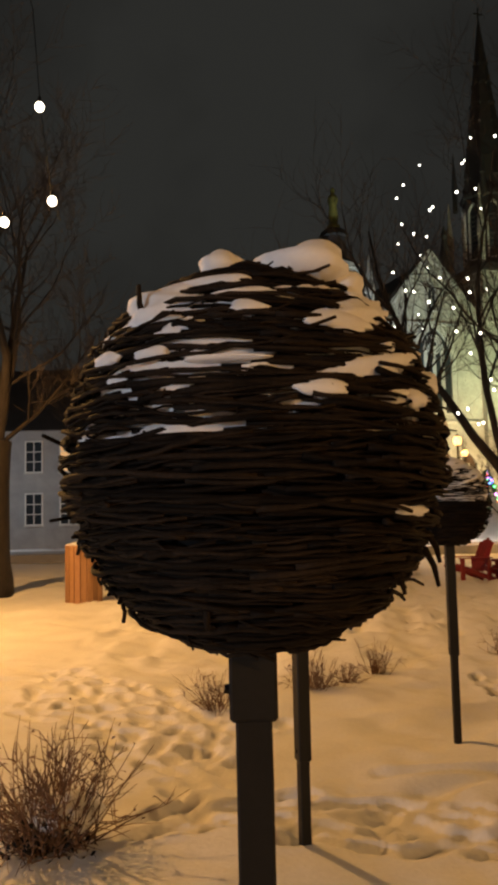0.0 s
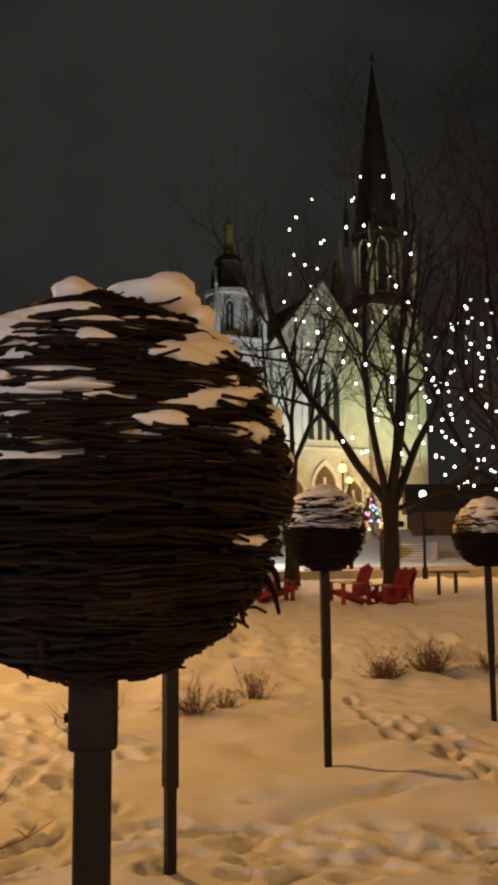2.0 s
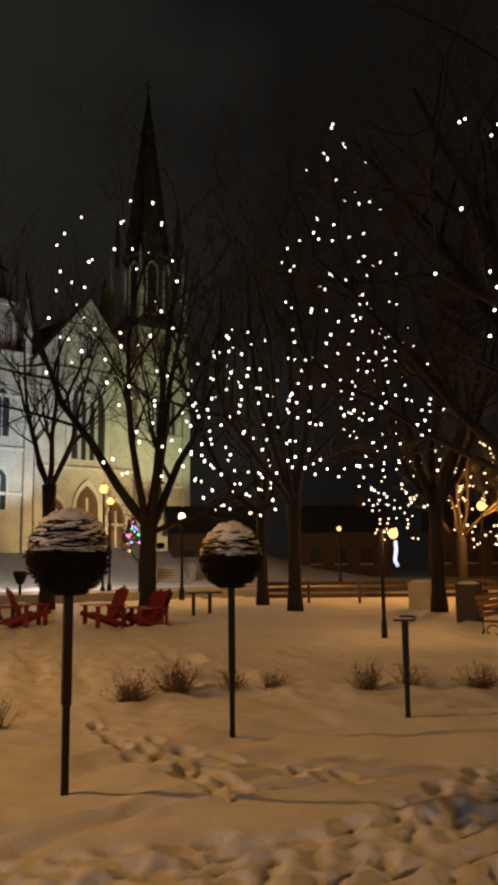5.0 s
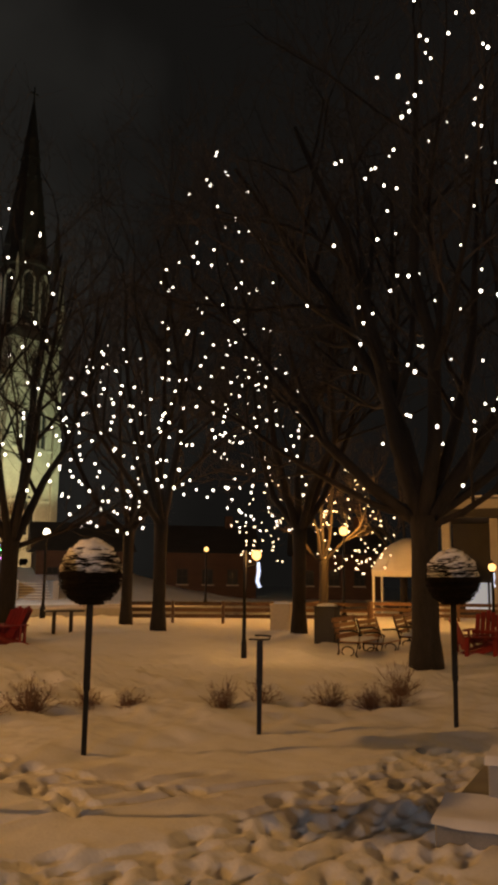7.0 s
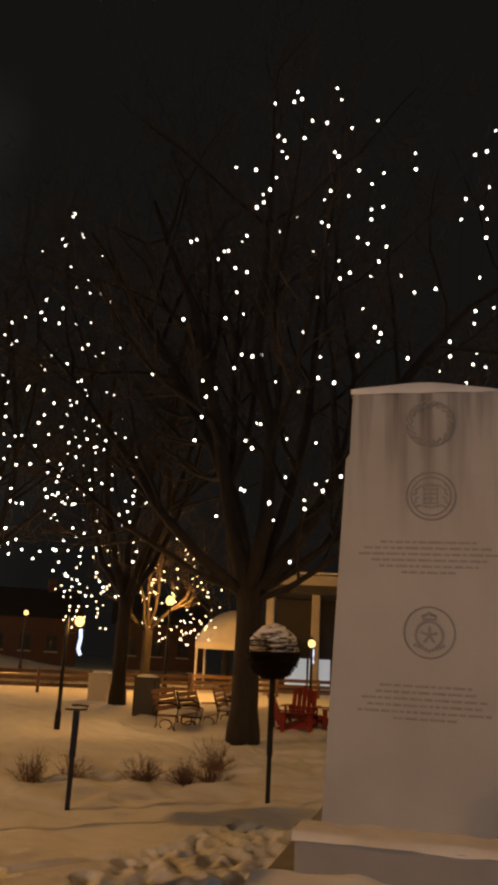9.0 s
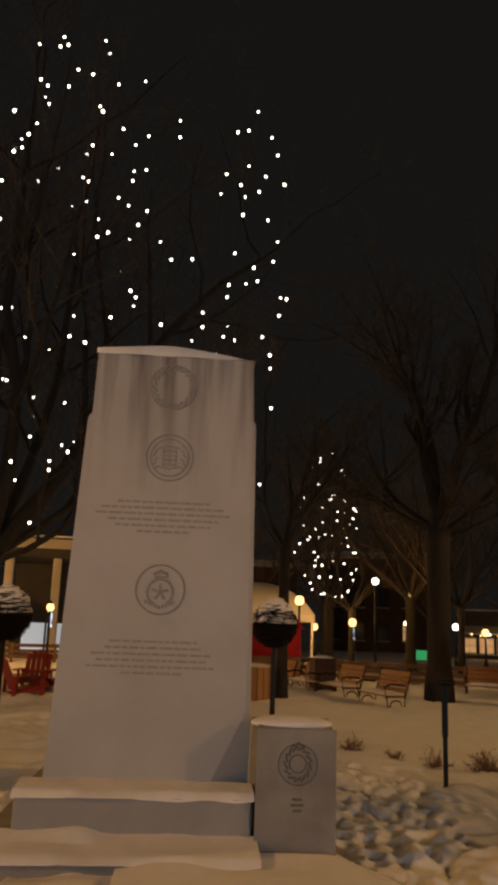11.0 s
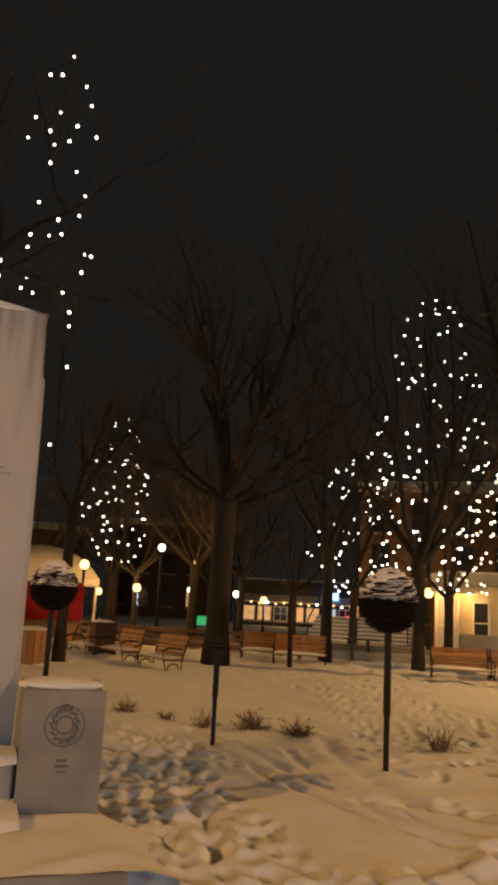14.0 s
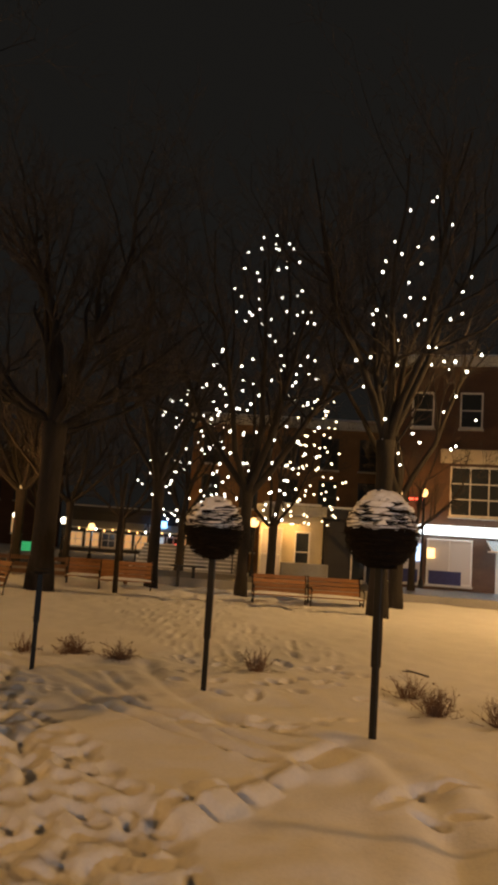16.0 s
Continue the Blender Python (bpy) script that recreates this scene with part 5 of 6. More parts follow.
# floodlights at the church's foot
def floodlight(x, y, tx, ty, tz, watts, colour, angle):
    eye, aim = CH @ Vector((x, y, 0.85)), CH @ Vector((tx, ty, tz))
    t = thing("floodlight", look(eye, aim), "black floodlight on the church lawn", "floodlight", "church floodlights")
    part("housing", Geo().box(-0.3, 0.3, -0.22, 0.22, 0.05, 0.4, 0.04), BLACK, t)
    part("bracket", Geo().tube([(0, -0.2, 0.2), (0, -0.7, 0.25)], 0.04, 6), BLACK, t)
    spot("floodlight_beam", tuple(eye), tuple(aim), watts, colour, angle)


GREENISH, BLUISH, AMBER = (0.80, 1.0, 0.56), (0.66, 0.85, 1.0), (1.0, 0.72, 0.34)
floodlight(9.0, -13, 8.6, 0, 17.0, 12000, GREENISH, 62)
floodlight(-1.0, -13, 0.5, 0, 15.0, 6500, (0.95, 1.0, 0.60), 62)
floodlight(-9.5, -12, -8.9, 0, 13.0, 14000, BLUISH, 66)
floodlight(3.5, -9, 5.0, 0, 4.0, 6500, AMBER, 80)
floodlight(-4.5, -9, -4.0, 0, 3.5, 4500, AMBER, 80)
floodlight(-14.5, 3.0, -8.9, 2.6, 24.0, 9000, BLUISH, 40)

# ---- shrubs ----
def shrub(x, y, w, h, stems, seed, material, label, dead_leaves=0):
    rng = np.random.default_rng(seed)
    z = ground_z(x, y)
    t = thing("shrub", pose(x, y, z), label, "shrub", "bare shrubs in the snow")
    g, leaf = Geo(), Geo()
    for k in range(stems):
        a, lean = rng.uniform(0, 2 * math.pi), abs(rng.normal(0, 0.9))
        d = np.array([math.cos(a) * lean * w / h, math.sin(a) * lean * w / h, 1.0])
        d /= np.linalg.norm(d)
        length = h * rng.uniform(0.6, 1.15)
        p = np.array([rng.normal(0, w * 0.12), rng.normal(0, w * 0.12), -0.05])
        pts = [p]
        for s in range(5):
            d = d + rng.normal(0, 0.16, 3)
            d /= np.linalg.norm(d)
            pts.append(pts[-1] + d * length / 5)
        g.tube(pts, np.linspace(0.0028, 0.0010, 6) * (1 + h), 4, cap=False)
        for b in range(rng.integers(3, 7)):
            i = rng.integers(1, 5)
            dd = d + rng.normal(0, 0.55, 3)
            dd /= np.linalg.norm(dd)
            q = pts[i]
            l = length * rng.uniform(0.12, 0.35)
            g.tube([q, q + dd * l * 0.5 + rng.normal(0, 0.01, 3), q + dd * l + rng.normal(0, 0.02, 3)], [0.0022 * (1 + h), 0.0016 * (1 + h), 0.001], 3, cap=False)
            if rng.random() < dead_leaves:
                c = q + dd * l
                n = rng.normal(0, 0.009, (4, 3))
                leaf.add([c + n[0], c + n[1], c + n[2], c + n[3]], [(0, 1, 2), (0, 2, 3)])
    part("brushwood", g, material, t, kind="stuff")
    if leaf.v:
        part("dry_leaves", leaf, material, t, "withered brown leaves", kind="stuff")
    return t


LB = "bare brown shrub sticking out of the snow"
near_shrub = shrub(-0.98, 4.22, 0.62, 0.60, 150, 1, SHRUB, "dense bare rounded shrub with snow and leaves at its foot", 0.25)
g = Geo().ball((0, 0, 0), 1, 9, 14)
g.v = [(0.03 + 0.20 * a * (1 + 0.2 * math.sin(5 * b)), 0.05 + 0.16 * b, 0.13 + 0.10 * c * (1 + 0.25 * math.sin(6 * a))) for a, b, c in g.v]
part("snow_clump", g, SNOWCAP, near_shrub, smooth=True)
g = Geo()
rr = random.Random(3)
for k in range(240):
    c = Vector((rr.gauss(-0.03, 0.11), rr.gauss(-0.12, 0.06), abs(rr.gauss(0.03, 0.06))))
    n = [c + Vector((rr.gauss(0, 0.013), rr.gauss(0, 0.013), rr.gauss(0, 0.013))) for i in range(4)]
    g.add(n, [(0, 1, 2), (0, 2, 3)])
part("dry_leaves", g, CORE, near_shrub, "dark rotten leaves", kind="stuff")
for n, (x, y, w, h, st) in enumerate(((-0.26, 6.95, 0.30, 0.42, 16), (0.62, 7.7, 0.32, 0.42, 22), (1.3, 8.4, 0.25, 0.42, 14), (0.95, 8.0, 0.2, 0.25, 14), (2.94, 9.25, 0.35, 0.42, 34), (3.57, 9.45, 0.4, 0.46, 40), (4.3, 9.5, 0.3, 0.3, 22), (4.75, 9.3, 0.3, 0.28, 24), (5.9, 8.95, 0.3, 0.42, 26), (6.5, 8.95, 0.3, 0.36, 18), (7.23, 8.45, 0.32, 0.42, 26), (7.55, 7.98, 0.26, 0.36, 34), (8.1, 8.1, 0.3, 0.4, 24), (8.63, 8.55, 0.34, 0.5, 28), (11.4, 3.03, 0.24, 0.26, 22), (11.18, 2.37, 0.2, 0.2, 16), (10.96, 1.79, 0.24, 0.3, 16), (10.9, 1.17, 0.34, 0.3, 40), (10.66, 0.55, 0.3, 0.28, 34), (10.22, -1.13, 0.28, 0.34, 20), (9.29, -2.72, 0.3, 0.34, 22), (8.35, -2.8, 0.26, 0.36, 34), (7.9, -3.3, 0.28, 0.34, 26))):
    shrub(x, y, w * 1.2, h * 0.92, int(st * 2.4), 100 + n, SHRUB, LB, 0.5 if st > 30 else 0.15)
g = Geo().tube([(0, 0, 0.02), (0.18, 0.05, 0.06), (0.34, 0.02, 0.05)], [0.012, 0.01, 0.006], 6).tube([(0.18, 0.05, 0.06), (0.26, 0.12, 0.09)], [0.008, 0.004], 5)
tagged(new("fallen_twig", mesh("fallen_twig", g, TWIG)), "short dark twig lying on the snow", "twig").matrix_basis = plan(pose(10.6, -3.3, ground_z(10.6, -3.3), 0, 0, 60))


# ---- benches, chairs, bins ----
def bench(m, sh):
    t = thing("bench", m, "park bench of varnished wooden slats on black iron", "bench", "park benches")
    for k in range(5):
        part("seat_slat", Geo().box(-0.72, 0.72, -0.44 + 0.095 * k, -0.365 + 0.095 * k, 0.40, 0.43, 0.006), WOOD, t)
    for k in range(4):
        part("back_slat", Geo().box(-0.72, 0.72, -0.016, 0.016, -0.05, 0.05, 0.006, pose(0, 0.07 + 0.035 * k, 0.52 + 0.115 * k, -14, 0, 0)), WOOD, t)
    for sx in (-0.70, 0.70):
        g = Geo().tube([(sx, -0.45, 0.0), (sx, -0.36, 0.16), (sx, -0.42, 0.40), (sx, -0.46, 0.60), (sx, -0.30, 0.66), (sx, 0.02, 0.64)], 0.022, 6)
        g.tube([(sx, 0.14, 0.0), (sx, 0.02, 0.2), (sx, 0.04, 0.42), (sx, 0.20, 0.94)], 0.024, 6)
        g.tube([(sx, -0.42, 0.40), (sx, 0.04, 0.40)], 0.02, 6)
        g.tube([(sx, -0.18 + 0.14 * math.cos(a), 0.22 + 0.10 * math.sin(a)) for a in np.linspace(0, 6.2, 14)], 0.015, 5)
        part("iron_end", g, BLACK, t, "black cast-iron scrolled end", True)
    vs, n = [], 20
    for j in range(5):
        for i in range(n):
            x = -0.73 + 1.46 * i / (n - 1)
            e = min(i, n - 1 - i, 2) / 2 * min(j, 4 - j, 1)
            vs.append((x, -0.45 + 0.115 * j, 0.432 + sh * e * (0.8 + 0.3 * math.sin(4 * x + j))))
    part("seat_snow", Geo().add(vs, [(j * n + i, j * n + i + 1, j * n + n + i + 1, j * n + n + i) for j in range(4) for i in range(n - 1)]), SNOWCAP, t, "snow on the seat", True)
    return t


def on(x, y, turn, dz=-0.12):
    return pose(x, y, ground_z(x, y) + dz, 0, 0, turn)


b0 = bench(on(18.95, 4.5, 222, -0.2), 0.06)
for x, y, a in ((20.6, 6.0, 222), (22.4, 7.6, 222), (23.8, 9.0, 222), (12.5, 14.15, 30), (13.75, 14.75, 30), (15.9, 15.9, 35), (16.9, 16.6, 35), (22.0, -2.25, -88), (22.3, -3.75, -86), (23.2, 1.9, -85), (24.4, 3.0, -85)):
    copy_thing(b0, plan(on(x, y, a, -0.2)))


def armchair(m):
    t = thing("armchair", m, "red painted slatted wooden garden armchair in the snow", "chair", "red garden chairs")
    for k in range(5):
        x = -0.24 + 0.12 * k
        part("back_slat", Geo().box(x - 0.053, x + 0.053, -0.012, 0.012, 0.0, 0.82 - 0.05 * abs(k - 2), 0.008, pose(0, 0.18, 0.26, -24, 0, 0)), RED, t)
    for k in range(5):
        part("seat_slat", Geo().box(-0.27, 0.27, -0.05, 0.05, -0.012, 0.012, 0.006, pose(0, -0.34 + 0.115 * k, 0.40 - 0.032 * k, -15, 0, 0)), RED, t)
    for sx in (-1, 1):
        part("arm", Geo().box(sx * 0.36 - 0.075, sx * 0.36 + 0.075, -0.46, 0.34, 0.56, 0.585, 0.01), RED, t)
        part("front_leg", Geo().box(sx * 0.30 - 0.02, sx * 0.30 + 0.02, -0.42, -0.31, 0.0, 0.56, 0.008), RED, t)
        part("stringer", Geo().box(-0.02, 0.02, -0.52, 0.56, -0.06, 0.05, 0.01, pose(sx * 0.26, -0.02, 0.24, -20, 0, 0)), RED, t)
        part("arm_post", Geo().box(sx * 0.33 - 0.02, sx * 0.33 + 0.02, 0.24, 0.32, 0.12, 0.57, 0.008), RED, t)
    part("cross_rail", Geo().box(-0.36, 0.36, 0.24, 0.27, 0.48, 0.56, 0.008), RED, t)
    return t


c0 = armchair(on(5.25, 19.2, -75))
for x, y, a in ((6.15, 19.05, -70), (6.45, 19.5, -85), (3.3, 20.6, 80), (3.75, 20.9, 95), (14.6, 12.45, 60), (15.5, 12.9, -60), (15.9, 12.3, -110), (16.5, 12.0, 50)):
    copy_thing(c0, plan(on(x, y, a)))


def small_table(x, y, turn):
    t = thing("park_table", on(x, y, turn, -0.05), "dark table on two posts, snow on top", "table", "dark park tables")
    part("top", Geo().box(-0.55, 0.55, -0.3, 0.3, 0.66, 0.71, 0.01), DARKTRIM, t)
    for sx in (-0.28, 0.2):
        part("leg", Geo().box(sx - 0.05, sx + 0.05, -0.05, 0.05, 0, 0.66, 0.008), DARKTRIM, t)


for p in ((9.1, 22.75, -15), (26.6, 0.35, -80)):
    small_table(*p)


def slatted_bin(x, y, r, h, label, n=18):
    t = thing("litter_bin", on(x, y, 10, -0.05), label, "litter bin")
    part("liner", Geo().lathe([(r * 0.86, 0), (r * 0.86, h * 0.97)], 16), DARKTRIM, t)
    for k in range(n):
        a = 360 * k / n
        part("board", Geo().box(-r * 0.155, r * 0.155, -0.014, 0.014, 0.02, h, 0.005, pose(r * math.sin(radians(a)) * 0.95, r * math.cos(radians(a)) * 0.95, 0, 0, 0, -a)), BINWOOD, t)
    part("rim", Geo().lathe([(r * 0.98, h - 0.01), (r * 1.02, h + 0.01), (r * 0.7, h + 0.04), (r * 0.4, h + 0.06)], 18), SNOWCAP, t)


slatted_bin(-3.12, 16.3, 0.36, 1.12, "round litter bin of upright cedar boards")
slatted_bin(18.1, 7.4, 0.42, 0.75, "low round bin of dark upright boards")
for x, y, w, h, mt, lb in ((15.6, 21.0, 0.32, 0.85, STUCCO, "cream electrical cabinet capped with snow"), (13.2, 15.85, 0.26, 0.9, DARKTRIM, "dark square litter bin"), (22.2, 7.2, 0.3, 0.85, BRICK, "square red-brown planter box")):
    t = thing("cabinet" if mt is STUCCO else "litter_bin" if mt is DARKTRIM else "planter", on(x, y, 35, -0.05), lb, "box")
    part("body", Geo().box(-w, w, -w, w, 0, h, 0.02), mt, t)
    part("lid", Geo().box(-w - 0.02, w + 0.02, -w - 0.02, w + 0.02, h - 0.01, h + 0.03, 0.012), mt, t)
    g = Geo().ball((0, 0, 0), 1, 8, 14)
    g.v = [(w * a * 1.02, w * b * 1.02, h + 0.03 + 0.07 * max(c, -0.1)) for a, b, c in g.v]
    part("snow_top", g, SNOWCAP, t, smooth=True)


def fence(p, q, h, label, gap=1.6):
    p, q = Vector(p), Vector(q)
    d = q - p
    t = thing("fence", pose(p.x, p.y, ground_z(p.x, p.y), 0, 0, math.degrees(math.atan2(d.y, d.x))), label, "fence", "park fences")
    L = d.length
    n = int(L / gap)
    for k in range(n + 1):
        part("post", Geo().box(L * k / n - 0.05, L * k / n + 0.05, -0.05, 0.05, -0.2, h + 0.05, 0.01), FENCE, t)
    for k in range(3):
        for j in range(n):
            part("rail", Geo().box(L * j / n + 0.06, L * (j + 1) / n - 0.06, -0.02, 0.02, h * (0.25 + 0.3 * k), h * (0.25 + 0.3 * k) + 0.13, 0.008), FENCE, t)


fence((12.6, 26.4), (20.6, 22.6), 0.72, "low weathered wooden rail fence along the park")
fence((26.0, 2.2), (26.6, 9.6), 0.7, "low weathered wooden rail fence along the park")
fence((22.0, 24.0), (28.5, 19.0), 0.7, "low weathered wooden rail fence along the park")

# ---- kiosks and canopies ----
def canopy(x, y, w, eave, top, turn):
    t = thing("canopy_tent", pose(x, y, ground_z(x, y), 0, 0, turn), "white canvas canopy with a curved peaked roof", "tent")
    rows = []
    for k in range(9):
        f = k / 8
        r = w * (1 - f) + 0.02
        z = eave + (top - eave) * (1 - (1 - f) ** 1.7 * (1 - 0.25 * math.sin(math.pi * f)))
        rows.append([(sx * r, sy * r, z) for sx, sy in ((-1, -1), (0, -1), (1, -1), (1, 0), (1, 1), (0, 1), (-1, 1), (-1, 0))])
    vs = [p for r in rows for p in r]
    part("roof", Geo().add(vs, [(k * 8 + i, k * 8 + (i + 1) % 8, k * 8 + 8 + (i + 1) % 8, k * 8 + 8 + i) for k in range(8) for i in range(8)] + [tuple(64 + i for i in range(8))]), CANVAS, t, smooth=True)
    for sx, sy in ((-1, -1), (1, -1), (1, 1), (-1, 1)):
        part("pole", Geo().tube([(sx * w * 0.96, sy * w * 0.96, 0), (sx * w * 0.96, sy * w * 0.96, eave)], 0.05, 8), FRAME, t)
    for a in range(4):
        part("valance", Geo().box(-w, w, -0.01, 0.01, eave - 0.25, eave + 0.01, 0.004, pose(0, 0, 0, 0, 0, 90 * a) @ pose(0, -w, 0)), CANVAS, t)
    lamp("tent_light", (x, y, ground_z(x, y) + eave - 0.2), 14, WARM, 0.1)


canopy(25.6, 25.6, 1.4, 2.0, 3.4, 40)
canopy(31.4, 13.2, 2.3, 2.1, 3.4, 20)
t = thing("red_kiosk", pose(25.8, 10.8, ground_z(25.8, 10.8), 0, 0, -68), "red canvas kiosk with a pale wooden counter", "kiosk")
part("wall", Geo().box(-1.5, 1.5, 0, 1.6, 0.75, 1.65, 0.02), RED_CANVAS, t)
part("counter", Geo().box(-1.5, 1.5, -0.12, 1.6, 0.1, 0.75, 0.02), BINWOOD, t)
part("roof", Geo().prism([(-1.6, 1.65), (1.6, 1.65), (1.4, 1.95), (-1.4, 1.95)], -0.1, 1.7), RED_CANVAS, t)
part("roof_snow", Geo().box(-1.4, 1.4, 0.0, 1.6, 1.95, 2.03, 0.03), SNOWCAP, t)
part("green_panel", Geo().box(3.0, 3.9, 0.5, 0.56, 0.6, 0.95, 0.01), LIT_GREEN, thing("market_stall", pose(30, 9.4, ground_z(30, 9.4), 0, 0, -70), "market stall with a green lit panel", "stall"))

# ---- buildings ----
def sash(parent, x, z, w, h, pane, frame_mat, cols=2, rows=2, depth=0.10, sill=True):
    """A window set in a wall that faces -y at y = 0."""
    o = part("window", Geo().box(x - w / 2, x + w / 2, -0.015, 0.06, z, z + h, 0), pane, parent)
    g = Geo()
    b = 0.07
    g.box(x - w / 2 - b, x - w / 2, -depth, 0.02, z - b, z + h + b, 0.01).box(x + w / 2, x + w / 2 + b, -depth, 0.02, z - b, z + h + b, 0.01)
    g.box(x - w / 2, x + w / 2, -depth, 0.02, z - b, z, 0.01).box(x - w / 2, x + w / 2, -depth, 0.02, z + h, z + h + b, 0.01)
    part("window_frame", g, frame_mat, o)
    for k in range(1, cols):
        xx = x - w / 2 + w * k / cols
        part("glazing_bar", Geo().box(xx - 0.025, xx + 0.025, -0.05, 0.0, z, z + h, 0.006), frame_mat, o)
    for k in range(1, rows):
        zz = z + h * k / rows
        part("glazing_bar", Geo().box(x - w / 2, x + w / 2, -0.045, 0.0, zz - 0.025, zz + 0.025, 0.006), frame_mat, o)
    if sill:
        part("sill", Geo().box(x - w / 2 - 0.12, x + w / 2 + 0.12, -0.18, 0.02, z - b - 0.08, z - b, 0.01), TRIM, o)
    return o


def building(name, m, w, d, h, wall, label, windows, category="building", roof="flat", frames=None):
    """Front along x from 0 to w, facing -y. windows: (x, z, w, h, pane, cols, rows)."""
    t = thing(name, m, label, category)
    o = part("wall", Geo().box(0, w, 0, d, -0.6, h, 0.02), wall, t)
    if roof == "flat":
        part("cornice", Geo().box(-0.15, w + 0.15, -0.18, d, h - 0.1, h + 0.35, 0.05), TRIM if wall is not DARKTRIM else DARKTRIM, t)
        part("roof_snow", Geo().box(0.1, w - 0.1, 0.05, d, h + 0.35, h + 0.45, 0.04), SNOWCAP, t)
    else:
        part("roof", Geo().add([(-0.4, -0.4, h - 0.05), (w + 0.4, -0.4, h - 0.05), (w + 0.4, d + 0.4, h - 0.05), (-0.4, d + 0.4, h - 0.05), (-0.4, d / 2, h + roof), (w + 0.4, d / 2, h + roof)], [(0, 1, 5, 4), (2, 3, 4, 5), (0, 4, 3), (1, 2, 5), (3, 2, 1, 0)]), SLATE, t, "dark pitched roof")
        part("chimney", Geo().box(w * 0.7, w * 0.7 + 0.6, d / 2 - 0.3, d / 2 + 0.3, h, h + roof + 0.8, 0.02), BRICK, t)
    for x, z, ww, hh, pane, c, r in windows:
        sash(o, x, z, ww, hh, pane, frames or FRAME, c, r)
    return t


def facing(x, y, x2, y2, z=0.0):
    """The pose of a front that runs from (x, y) to (x2, y2), left to right seen from before it."""
    return pose(x, y, z, 0, 0, math.degrees(math.atan2(y2 - y, x2 - x)))


# the brick corner block with its shop
SHOPGLASS = glow("dim_lit_shop_window", (0.55, 0.50, 0.46), 0.05)
shop = building("shop_building", facing(35.2, -7.4, 31.9, -18.0), 11.0, 9.0, 9.6, BRICK, "brown brick three-storey building with a lit shop below", ((1.6, 6.9, 0.8, 1.4, GLASS, 1, 2), (3.6, 6.9, 0.8, 1.4, GLASS, 1, 2), (5.8, 6.9, 0.8, 1.4, GLASS, 1, 2), (8.0, 6.9, 0.8, 1.4, GLASS, 1, 2), (4.4, 3.2, 3.0, 1.95, GLASS, 4, 3), (8.4, 3.2, 3.0, 1.95, GLASS, 4, 3), (1.0, 0.35, 1.5, 1.75, SHOPGLASS, 2, 1), (2.9, 0.35, 1.7, 1.75, SHOPGLASS, 2, 1), (7.4, 0.35, 2.2, 1.75, SHOPGLASS, 2, 1)))
part("pale_band", Geo().box(2.4, 11.0, -0.12, 0.05, 5.35, 5.95, 0.03), STUCCO, shop)
part("sign_band", Geo().box(0.3, 11.0, -0.35, 0.0, 2.32, 2.72, 0.02), LIT_SIGN, shop, "long white lit sign band")
part("neon_strip", Geo().tube([(0.1, -0.2, 3.75), (1.75, -0.2, 3.78)], 0.04, 6), LIT_RED, shop, "thin red neon strip")
part("lit_poster", Geo().box(1.5, 1.75, -0.12, -0.05, 1.2, 1.9, 0.01), LED_BLUE, shop, "small blue-white lit display")
part("wall_light", Geo().box(2.0, 2.3, -0.15, -0.05, 1.35, 1.75, 0.02), GLOBE_W, shop, "small warm wall light")
for k in range(2):
    part("window_panel", Geo().box(0.35 + 1.75 * k, 1.65 + 1.75 * k, -0.16, -0.10, 0.3, 0.85, 0.01), mat("blue_poster", (0.03, 0.035, 0.12), (0.02, 0.02, 0.08), rough=0.5), shop, "dark blue poster panel")
g = Geo()
for k in range(5):
    g.tube([(4.4 + 0.35 * k, -0.05, 2.2), (4.6 + 0.35 * k, -1.3, 1.75)], 0.03, 5)
g.tube([(4.4, -1.3, 1.75), (6.2, -1.3, 1.75)], 0.035, 5)
part("porch_frame", g, FRAME, shop, "pale metal porch frame")
part("porch_glass", Geo().add([(4.4, -0.05, 2.24), (5.8, -0.05, 2.24), (6.0, -1.3, 1.79), (4.6, -1.3, 1.79)], [(0, 1, 2, 3)]), GLASS, shop)
part("door", Geo().box(4.75, 5.7, -0.04, 0.03, 0.0, 1.95, 0.01), SHOPGLASS, shop)
lamp("shop_light", tuple(shop.matrix_basis @ Vector((5.2, -1.2, 1.6))), 35, COOL, 0.2, False)

# the cream entrance and the ochre block above it
ent = building("entrance_building", facing(33.6, -2.2, 33.3, -4.75), 2.55, 5.0, 2.75, STUCCO, "cream stucco entrance lit by small canopy lamps", ((0.5, 0.1, 0.75, 2.0, SHOPGLASS, 2, 2), (1.75, 0.5, 0.5, 1.5, GLASS, 1, 2)))
part("canopy", Geo().box(-0.1, 1.6, -0.9, 0.0, 2.35, 2.5, 0.02), FRAME, ent)
for k in range(2):
    part("downlight", Geo().lathe([(0.07, 0), (0.07, 0.05)], 10, (0.4 + 0.9 * k, -0.5, 2.31)), GLOBE_C, ent)
    lamp("canopy_light", tuple(ent.matrix_basis @ Vector((0.4 + 0.9 * k, -0.5, 2.22))), 16, WARM, 0.06, False)
building("dark_annex", facing(33.3, -4.8, 33.0, -7.3), 2.5, 4.0, 2.7, DARKTRIM, "dark panelled single-storey annex", ((1.4, 0.3, 0.5, 1.6, GLASS, 1, 1),))
